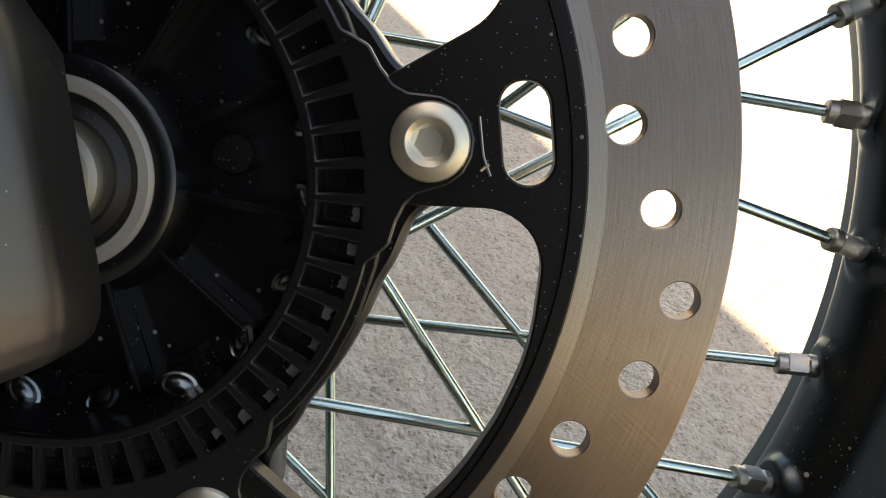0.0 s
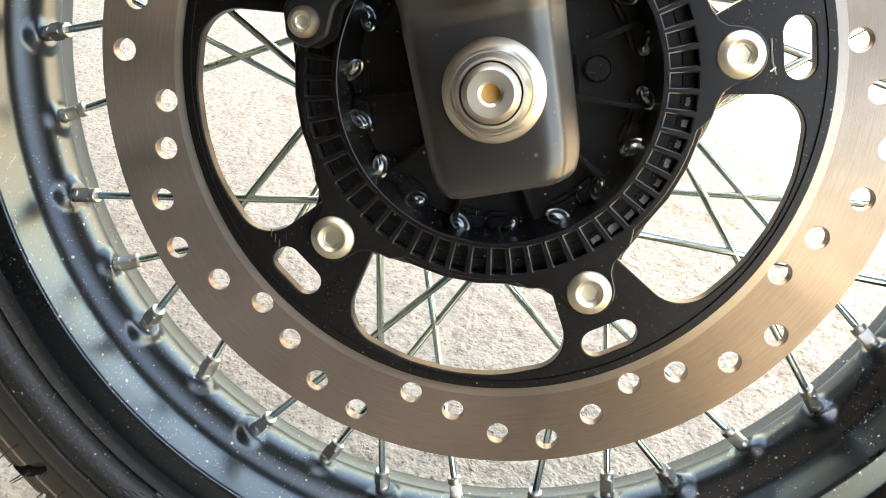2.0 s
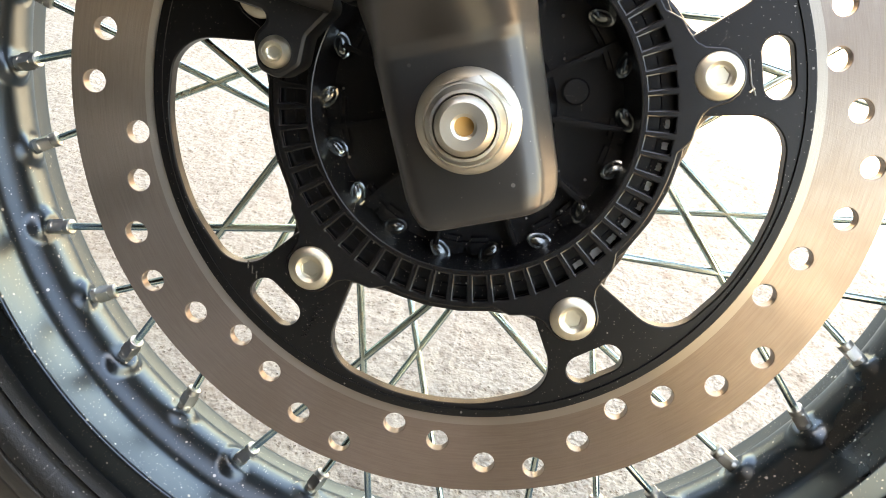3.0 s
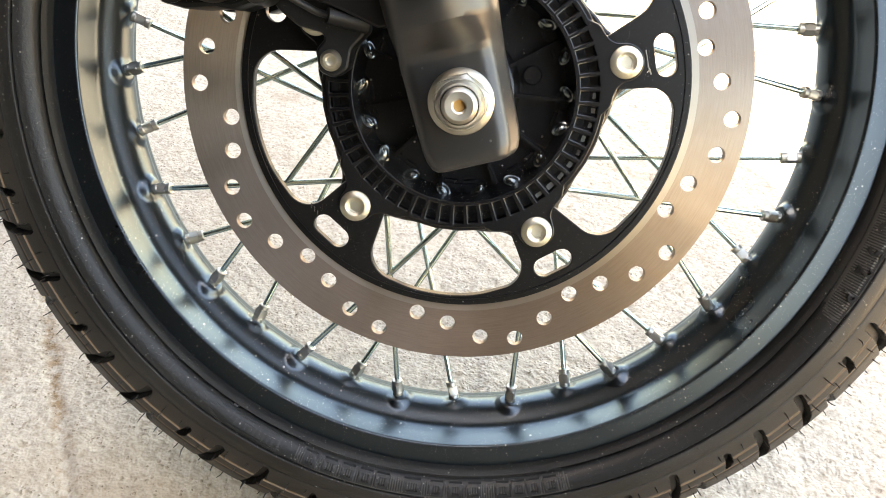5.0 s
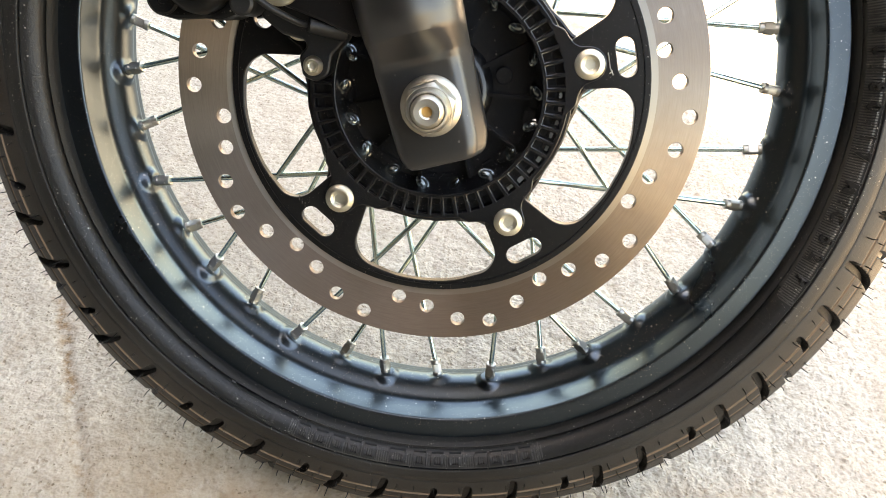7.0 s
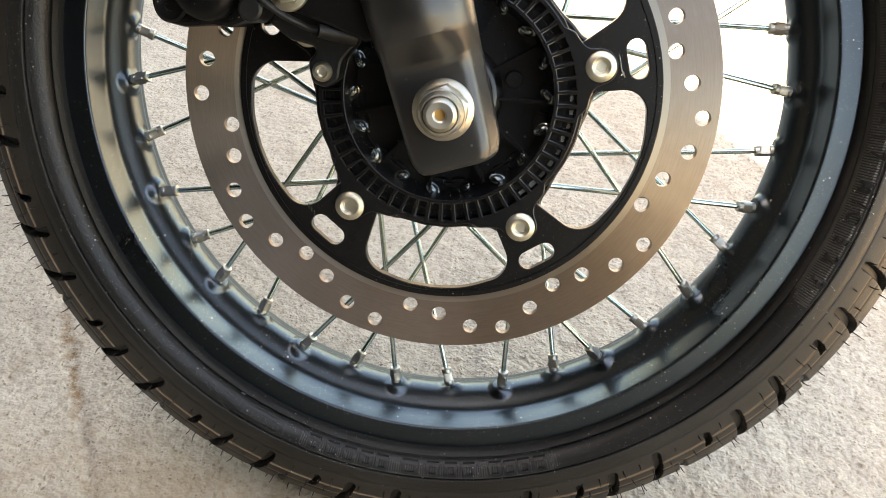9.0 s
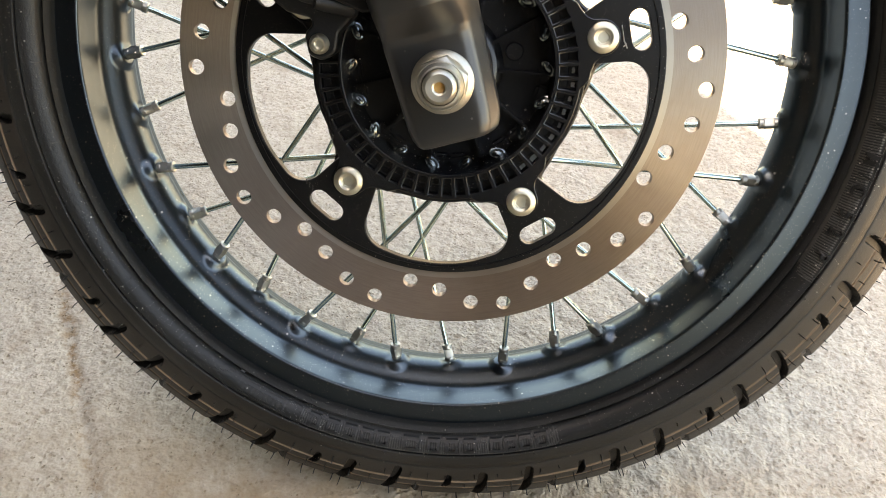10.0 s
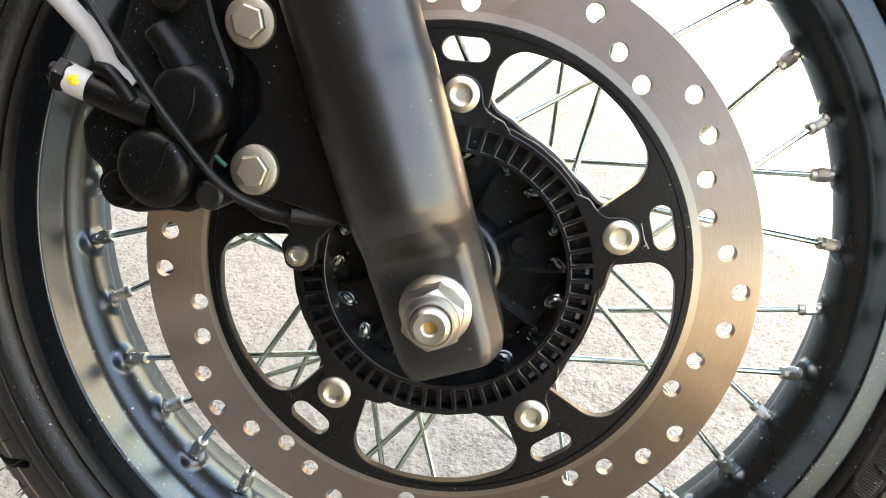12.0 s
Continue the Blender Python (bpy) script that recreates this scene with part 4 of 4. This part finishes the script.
def hub_mesh():
    flange = plate([evened(lobed(0.0752, 0.0012, 1.25)), ring(0.0704, 120)], 0.0116, 0.0200, 0.0016)
    bowl = lathe([(0.0590, 0.0066), (0.0580, 0.0068), (0.0574, 0.0180), (0.0566, 0.0230), (0.0545, 0.0262), (0.0500, 0.0268), (0.0300, 0.0262), (0.0268, 0.0215), (0.0262, 0.0130), (0.0246, 0.0122), (0.0220, 0.0122), (0.0200, 0.0130),
                  (0.0200, 0.0600), (0.0300, 0.0650), (0.0400, 0.0500), (0.0560, 0.0400), (0.0700, 0.0345), (0.0720, 0.0330), (0.0720, 0.0300), (0.0610, 0.0290), (0.0597, 0.0270)], 120)
    drum = lathe([(0.0330, 0.0500), (0.0330, 0.0950), (0.0560, 0.1080), (0.0590, 0.1110), (0.0590, 0.1180), (0.0560, 0.1210), (0.0200, 0.1210), (0.0200, 0.0500)], 96)
    ribs = []
    for k in range(11):
        a = 20.4 + k * 360 / 11
        m = spin(a)
        bm = bmesh.new()
        bmesh.ops.create_cube(bm, size=1, matrix=Matrix.Translation((0.0395, 0.0225, 0)) @ Matrix.Diagonal((0.0300, 0.0090, 0.0020, 1)))
        bmesh.ops.bevel(bm, geom=bm.edges, offset=0.0008, segments=2, affect="EDGES")
        ribs.append(turned(from_bmesh(bm), m))
    pads = []
    for k in range(18):
        a = -8.2 + 20 * k
        bm = bmesh.new()
        bmesh.ops.create_cube(bm, size=1, matrix=Matrix.Translation((0.0535, 0.0246, 0)) @ Matrix.Diagonal((0.0080, 0.0070, 0.0105, 1)))
        bmesh.ops.bevel(bm, geom=bm.edges, offset=0.0018, segments=2, affect="EDGES")
        pads.append(turned(from_bmesh(bm), spin(a + (4 if k % 2 else -4))))
    x, z = polar(0.0368, 5.2)
    knob = stub([(0.0, 0.0218), (0.0044, 0.0218), (0.0050, 0.0224), (0.0050, 0.0275)], 32, x, z)
    floor = lathe([(0.0588, 0.0082), (0.0702, 0.0082), (0.0702, 0.0122), (0.0588, 0.0122)], 120)
    return join(flange, floor, bowl, drum, knob, *ribs, *pads)


HUB_LIP = lathe([(0.0644, 0.0083), (0.0648, 0.0077), (0.0690, 0.0075), (0.0698, 0.0080), (0.0698, 0.0110), (0.0644, 0.0110)], 120)
hub = part("wheel_hub", hub_mesh(), BLACK_CAST, motorcycle, "gloss black cast wheel hub with radial ribs")
part("machined_lip", HUB_LIP, BLACK_CAST, hub)


def lip_light():
    """Light on the lip behind some of the slots, painted as pale ragged patches."""
    rng, pieces = random.Random(9), []
    for k in range(9):
        a = 4.75 - 360 / 56 * (2 + k)
        wide = rng.uniform(1.0, 1.7)
        lo, hi = 0.0664 + rng.uniform(-0.0004, 0.0006), 0.0684 + rng.uniform(-0.0006, 0.0004)
        verts, n = [], 7
        for r in (lo, hi):
            for i in range(n):
                q = a - wide + 2 * wide * i / (n - 1)
                rr = r + rng.uniform(-0.0003, 0.0003)
                x, z = polar(rr, q)
                verts.append((x, 0.0072, z))
        pieces.append(from_data(verts, [(i, i + 1, n + i + 1, n + i) for i in range(n - 1)]))
    return join(*pieces)


tagged(part("lit_lip_patches", lip_light(), LIT_LIP_ALLOY, hub, "pale patches standing in for light on the hub lip"), kind="stuff")


def head_mesh():
    """The oval domed head of a spoke, with a thin pressed edge."""
    ring_of = [(0.0, 1.0), (0.0011, 0.90), (0.0013, 0.72), (0.0009, 0.66), (0.0013, 0.52), (0.0017, 0.28)]
    n = 28
    verts = [(0.0035 * k * math.cos(2 * math.pi * i / n), -h, 0.0053 * k * math.sin(2 * math.pi * i / n)) for h, k in ring_of for i in range(n)] + [(0, -0.0018, 0)]
    faces = [(a * n + i, a * n + (i + 1) % n, (a + 1) * n + (i + 1) % n, (a + 1) * n + i) for a in range(len(ring_of) - 1) for i in range(n)]
    last = (len(ring_of) - 1) * n
    return from_data(verts, faces + [(last + i, last + (i + 1) % n, len(verts) - 1) for i in range(n)])


HEAD = head_mesh()
for k in range(18):
    a = -8.2 + 20 * k
    x, z = polar(0.0556 if k % 2 else 0.0546, a)
    tilt = Matrix.Rotation(radians(35 if k % 2 else -35), 4, "Y")
    part("spoke_head", HEAD, BLACK_ZINC, hub, m=Matrix.Translation((x, 0.0202, z)) @ spin(a) @ tilt @ Matrix.Rotation(radians(-28), 4, "Z"))
part("seal_ring", lathe([(0.0181, 0.0150), (0.0181, 0.0118), (0.0185, 0.0111), (0.0209, 0.0108), (0.0217, 0.0118), (0.0217, 0.0150)], 96), DULL_ALLOY, hub, "dull alloy ring round the dust seal")
part("dust_seal", lathe([(0.0118, 0.0130), (0.0135, 0.0122), (0.0160, 0.0134), (0.0180, 0.0128), (0.0180, 0.0160), (0.0118, 0.0160)], 72), SOFT_RUBBER, hub)
part("axle_spacer", lathe([(0.0085, -0.0240), (0.0098, -0.0240), (0.0098, 0.0020), (0.0103, 0.0034), (0.0106, 0.0046), (0.0122, 0.0052), (0.0125, 0.0058), (0.0125, 0.0150), (0.0085, 0.0150)], 60), ZINC, hub, "bright zinc-plated axle spacer")

# -- fork leg --
AX = Vector((0.0008, 0, -0.0005))                        # axle
LEG = Vector((-0.119, 0, 0.993)).normalized()             # up the leg
ACROSS = Vector((0.993, 0, 0.119)).normalized()


LUG = [(1.0, 0.94), (0.95, 1.0), (-0.95, 1.0), (-1.0, 0.94), (-1.0, -0.50), (-0.985, -0.68), (-0.94, -0.86), (-0.87, -0.96), (-0.78, -1.0), (0.54, -1.0), (0.65, -0.97), (0.73, -0.90), (0.79, -0.78), (0.95, -0.25), (0.985, -0.12), (1.0, 0.02)]


def lug_edge(x, y):
    """How far the squared section of the axle lug reaches in a direction, in half widths; y minus: its outer face."""
    best = 9.0
    for (ax, ay), (bx, by) in zip(LUG, LUG[1:] + LUG[:1]):
        dx, dy = bx - ax, by - ay
        det = dx * y - dy * x
        if abs(det) < 1e-9:
            continue
        r = (dx * ay - dy * ax) / det
        s = (x * ay - y * ax) / det
        if r > 0 and -1e-6 <= s <= 1 + 1e-6:
            best = min(best, r)
    return best


def leg_mesh():
    # up the leg, half width, front y, back y, squareness
    rows = [(-0.0298, 0.0166, -0.0490, -0.0290, 5), (-0.0293, 0.0186, -0.0505, -0.0265, 5), (-0.0278, 0.0203, -0.0514, -0.0250, 5), (-0.0240, 0.0219, -0.0520, -0.0242, 5.5), (-0.0190, 0.0228, -0.0522, -0.0238, 5.5),
            (0.0000, 0.0234, -0.0524, -0.0235, 5.5), (0.0160, 0.0238, -0.0526, -0.0232, 5.5), (0.0200, 0.0240, -0.0531, -0.0230, 5), (0.0235, 0.0242, -0.0550, -0.0230, 4.4), (0.0270, 0.0244, -0.0590, -0.0230, 3.7), (0.0305, 0.0246, -0.0634, -0.0228, 3.1),
            (0.0350, 0.0250, -0.0685, -0.0224, 2.4), (0.0430, 0.0254, -0.0710, -0.0216, 2.1), (0.0600, 0.0258, -0.0720, -0.0206, 2), (0.0955, 0.0262, -0.0724, -0.0200, 2), (0.0975, 0.0261, -0.0723, -0.0201, 2), (0.1010, 0.0257, -0.0719, -0.0205, 2), (0.1035, 0.0256, -0.0718, -0.0206, 2),
            (0.1400, 0.0256, -0.0718, -0.0206, 2), (0.3600, 0.0256, -0.0718, -0.0206, 2)]
    line = smooth_rows(rows)
    n = 120
    verts, faces = [], []
    for s, a, f, b, e in line:
        f -= 0.002
        mid, half = (f + b) / 2, (b - f) / 2
        c = AX + LEG * s
        boxy = max(0.0, min(1.0, (e - 2) / 3.0))
        for i in range(n):
            t = 2 * math.pi * i / n
            ct, st = math.cos(t), math.sin(t)
            d = boxy * lug_edge(ct, st) + (1 - boxy)
            verts.append(c + ACROSS * a * ct * d + Vector((0, mid + half * st * d, 0)))
    for i in range(len(line) - 1):
        faces += [(i * n + j, i * n + (j + 1) % n, (i + 1) * n + (j + 1) % n, (i + 1) * n + j) for j in range(n)]
    faces += [tuple(range(n)), tuple(range((len(line) - 1) * n, len(line) * n))]
    bm = bmesh.new()
    bm.from_mesh(from_data(verts, faces))
    return from_bmesh(bm)


def smooth_rows(rows):
    out = []
    for p, q in zip(rows, rows[1:]):
        steps = 4 if q[0] - p[0] < 0.03 else 8
        out += [tuple(x + (y - x) * i / steps for x, y in zip(p, q)) for i in range(steps)]
    return out + [rows[-1]]


leg = part("fork_leg", leg_mesh(), FORK_PAINT, motorcycle, "satin black fork leg with squared axle lug", angle=28)


def nut_mesh():
    flange = stub([(0.0090, -0.0585), (0.0120, -0.0588), (0.0140, -0.0574), (0.0148, -0.0562), (0.0148, -0.0544)], 56, AX.x, AX.z)
    n, flat = 96, 0.01125
    loops = [[], [], [], [], []]
    for i in range(n):
        q = 2 * math.pi * i / n
        r = flat / math.cos((q - radians(12)) % (math.pi / 3) - math.pi / 6)
        for loop, rr, y in zip(loops, (r, r, flat * 0.97, 0.0094, 0.0082), (-0.0560, -0.0712 + (r - flat) * 0.9, -0.0720, -0.0720, -0.0690)):
            loop.append((rr * math.cos(q), y, rr * math.sin(q)))
    hexa = from_data([v for loop in loops for v in loop], [(a * n + i, a * n + (i + 1) % n, (a + 1) * n + (i + 1) % n, (a + 1) * n + i) for a in range(4) for i in range(n)])
    collar = stub([(0.0081, -0.0690), (0.0081, -0.0758), (0.0083, -0.0763), (0.0091, -0.0762), (0.0100, -0.0745), (0.0106, -0.0715)], 48, AX.x, AX.z)
    return join(flange, turned(hexa, Matrix.Translation(AX)), collar)


part("axle_nut", nut_mesh(), ZINC, leg, "yellowed zinc flange nut on the axle", angle=22)
part("axle_end", join(stub([(0.0025, -0.0762), (0.0025, -0.0790), (0.0033, -0.0796), (0.0060, -0.0798), (0.0074, -0.0784), (0.0078, -0.0770), (0.0078, -0.0560)], 48, AX.x, AX.z)), ZINC, leg, "turned steel axle end")
part("axle_bore", stub([(0.0, -0.0764), (0.0027, -0.0768)], 24, AX.x, AX.z), RUST, leg, "rusty centre hole")

# -- caliper bracket cast on the leg --
REAR = Matrix.Diagonal((1.01, 1, 1.045, 1))      # true size of what sits behind the leg
bracket_line = rounded([(-0.0330, 0.0330, 0.004), (-0.0480, 0.0420, 0.01), (-0.0705, 0.0535, 0.007), (-0.0762, 0.0640, 0.008), (-0.0715, 0.0735, 0.006), (-0.0590, 0.0830, 0.01), (-0.0570, 0.0990, 0.01),
                        (-0.0655, 0.1120, 0.008), (-0.0660, 0.1260, 0.009), (-0.0540, 0.1340, 0.01), (-0.0440, 0.1700, 0.01), (-0.0240, 0.1700, 0.004), (-0.0040, 0.0400, 0.004)], 8)
bracket = part("caliper_bracket", plate([bracket_line], -0.0385, 0.0140, 0.0012), BLACK_PLATE, motorcycle, "black bracket between fork leg and caliper", REAR)


def flange_bolt():
    """A hexagon head with a wide flange, dished on top."""
    skirt = lathe([(0.0091, 0.0), (0.0091, -0.0012), (0.0086, -0.0020), (0.0070, -0.0026), (0.0030, -0.0028)], 48, False)
    hexa = plate([hexagon(0.0112, turn=20)], -0.0058, 0.0036, 0.0011)
    return join(skirt, hexa)


FLANGE = flange_bolt()
for x, z, turn in ((-0.0556, 0.1168, 10), (-0.0660, 0.0613, 35)):
    part("flange_bolt", FLANGE, YELLOW_ZINC, bracket, "yellowed zinc flange bolt", m=Matrix.Translation((x, -0.0387, z)) @ spin(turn) @ Matrix.Diagonal((1.14, 1, 1.09, 1)), angle=22)

# -- brake caliper --
body_line = rounded([(-0.0880, 0.0500, 0.005), (-0.0980, 0.0480, 0.006), (-0.1060, 0.0500, 0.006), (-0.1200, 0.0510, 0.008), (-0.1330, 0.0560, 0.008), (-0.1340, 0.0660, 0.006), (-0.1300, 0.0700, 0.003), (-0.1360, 0.0780, 0.005), (-0.1340, 0.0900, 0.004), (-0.1270, 0.0960, 0.005),
                     (-0.1160, 0.1020, 0.004), (-0.1120, 0.1160, 0.006), (-0.1020, 0.1330, 0.008), (-0.0900, 0.1520, 0.01), (-0.0700, 0.1500, 0.01), (-0.0690, 0.1180, 0.006), (-0.0660, 0.0980, 0.006), (-0.0740, 0.0760, 0.008), (-0.0840, 0.0640, 0.006), (-0.0800, 0.0560, 0.005)], 6)
caliper = part("brake_caliper", plate([body_line], -0.0400, 0.0340, 0.0022), CALIPER_PAINT, motorcycle, "dusty black two-piston brake caliper", REAR)
part("inner_half", plate([[(x * 0.97 - 0.002, z) for x, z in body_line]], 0.0190, 0.0200, 0.0020), CALIPER_PAINT, caliper)


link_line = rounded([(-0.0960, 0.0520, 0.004), (-0.0700, 0.0500, 0.004), (-0.0480, 0.0560, 0.004), (-0.0420, 0.1600, 0.004), (-0.0850, 0.1600, 0.004)], 5)
part("caliper_carrier", plate([link_line], -0.0245, 0.0090, 0.0010), CALIPER_PAINT, caliper)


def pot(r, x, z, front=-0.0520):
    return stub([(0.0, front + 0.0004), (r * 0.45, front + 0.0002), (r * 0.66, front + 0.0004), (r * 0.80, front + 0.0011), (r * 0.91, front + 0.0026), (r * 0.98, front + 0.0052), (r * 1.01, front + 0.0090), (r * 1.02, front + 0.0150)], 56, x, z)


part("piston_housing", pot(0.0160, -0.0842, 0.0902), CALIPER_PAINT, caliper)
part("piston_housing", pot(0.0162, -0.1040, 0.0682), CALIPER_PAINT, caliper)
part("cast_rib", tube(smooth_line([(-0.0945, -0.0512, 0.0775), (-0.0985, -0.0517, 0.0705), (-0.1035, -0.0514, 0.0640)], 4), 0.0007, 8), CALIPER_PAINT, caliper)
part("cast_rib", tube(smooth_line([(-0.0790, -0.0515, 0.0960), (-0.0815, -0.0518, 0.0885), (-0.0880, -0.0513, 0.0815)], 4), 0.0007, 8), CALIPER_PAINT, caliper)
part("mounting_ear", join(stub([(0.0026, -0.0380), (0.0030, -0.0420), (0.0068, -0.0425), (0.0078, -0.0410), (0.0080, -0.0200)], 40, -0.1240, 0.0618), stub([(0.0, -0.0390), (0.0030, -0.0390)], 24, -0.1240, 0.0618)), CALIPER_PAINT, caliper)
part("slide_pin_boot", stub([(0.0, -0.0500), (0.0045, -0.0500), (0.0058, -0.0490), (0.0063, -0.0470), (0.0058, -0.0450), (0.0064, -0.0430), (0.0066, -0.0300)], 40, -0.0835, 0.0548), SOFT_RUBBER, caliper, "black rubber boot on the slide pin")
part("upper_pin", stub([(0.0, -0.0480), (0.0070, -0.0478), (0.0085, -0.0460), (0.0088, -0.0300)], 40, -0.0830, 0.1330), CALIPER_PAINT, caliper)
part("bleed_boss", tube([(-0.0826, -0.0410, 0.0980), (-0.0868, -0.0440, 0.1110), (-0.0872, -0.0440, 0.1116), (-0.0910, -0.0440, 0.1195), (-0.0914, -0.0440, 0.1205)], [0.0078, 0.0074, 0.0066, 0.0064, 0.0054], 28), CALIPER_PAINT, caliper)
part("hose_port", tube([(-0.1010, -0.0440, 0.0890), (-0.1180, -0.0455, 0.0990), (-0.1230, -0.0458, 0.1020)], [0.0072, 0.0066, 0.0066], 28), CALIPER_PAINT, caliper)
part("white_sleeve", tube([(-0.1225, -0.0460, 0.1016), (-0.1310, -0.0464, 0.1070)], 0.0060, 28), WHITE_SLEEVE, caliper, "dirty white sleeve with a yellow mark")
part("yellow_mark", tube([(-0.1246, -0.0500, 0.1034), (-0.1266, -0.0504, 0.1054), (-0.1288, -0.0502, 0.1066)], [0.0018, 0.0027, 0.0020], 16), YELLOW_MARK, caliper)
part("bleed_cap", join(tube([(-0.1303, -0.0464, 0.1066), (-0.1312, -0.0464, 0.1072), (-0.1345, -0.0466, 0.1093), (-0.1352, -0.0466, 0.1098)], [0.0064, 0.0072, 0.0070, 0.0060], 6), tube([(-0.1345, -0.0466, 0.1092), (-0.1372, -0.0466, 0.1108)], [0.0042, 0.0038], 16)), CALIPER_PAINT, caliper)
part("hose_clip", tube(smooth_line([(-0.1175, -0.0478, 0.1085), (-0.1120, -0.0502, 0.1062), (-0.1085, -0.0505, 0.1010), (-0.1065, -0.0490, 0.0950)], 5), [0.0030] * 10 + [0.0034] * 6, 14), CALIPER_PAINT, caliper)
part("green_tab", tube([(-0.0805, -0.0410, 0.0690), (-0.0770, -0.0410, 0.0645)], 0.0011, 10), GREEN_TAB, caliper)
hose_line = smooth_line([(-0.1080, -0.0420, 0.1000), (-0.1145, -0.0440, 0.1090), (-0.1170, -0.0450, 0.1200), (-0.1250, -0.0455, 0.1330), (-0.1400, -0.0455, 0.1560), (-0.1500, -0.0450, 0.1900)], 6)
part("brake_hose", tube(hose_line, 0.0042, 18), GREY_HOSE, motorcycle, "pale grey brake hose curving up from the caliper", REAR)

# -- wheel-speed sensor and its cable --
sensor_line = rounded([(-0.0672, 0.0165, 0.004), (-0.0605, 0.0125, 0.005), (-0.0530, 0.0160, 0.004), (-0.0500, 0.0250, 0.004), (-0.0400, 0.0330, 0.004), (-0.0430, 0.0430, 0.004), (-0.0560, 0.0480, 0.004), (-0.0790, 0.0560, 0.006), (-0.0850, 0.0500, 0.005), (-0.0740, 0.0385, 0.005), (-0.0600, 0.0330, 0.005), (-0.0675, 0.0270, 0.005)], 6)
sensor = part("speed_sensor", plate([sensor_line], -0.0225, 0.0150, 0.0015), SOFT_RUBBER, motorcycle, "black wheel-speed sensor on its bracket", Matrix.Translation((0.0003, -0.002, 0.002)))
SENSOR_BOLT = turned(bolt_mesh(), Matrix.Diagonal((0.62, 1.4, 0.62, 1)))
part("sensor_bolt", SENSOR_BOLT, YELLOW_ZINC, sensor, "zinc socket-head bolt", m=Matrix.Translation((-0.0606, -0.0262, 0.0212)) @ spin(20), angle=25)
part("sensor_plug", tube([(-0.0400, -0.0260, 0.0360), (-0.0480, -0.0290, 0.0385), (-0.0570, -0.0340, 0.0415)], [0.0050, 0.0046, 0.0036], 20), SOFT_RUBBER, sensor)
cable_line = smooth_line([(-0.0560, -0.0340, 0.0412), (-0.0625, -0.0420, 0.0450), (-0.0761, -0.0500, 0.0570), (-0.0890, -0.0535, 0.0810), (-0.1010, -0.0530, 0.1060), (-0.1144, -0.0510, 0.1356), (-0.1270, -0.0490, 0.1750)], 8)
part("sensor_cable", tube(cable_line, 0.0016, 14), SOFT_RUBBER, motorcycle, "thin black sensor cable crossing the caliper", REAR)
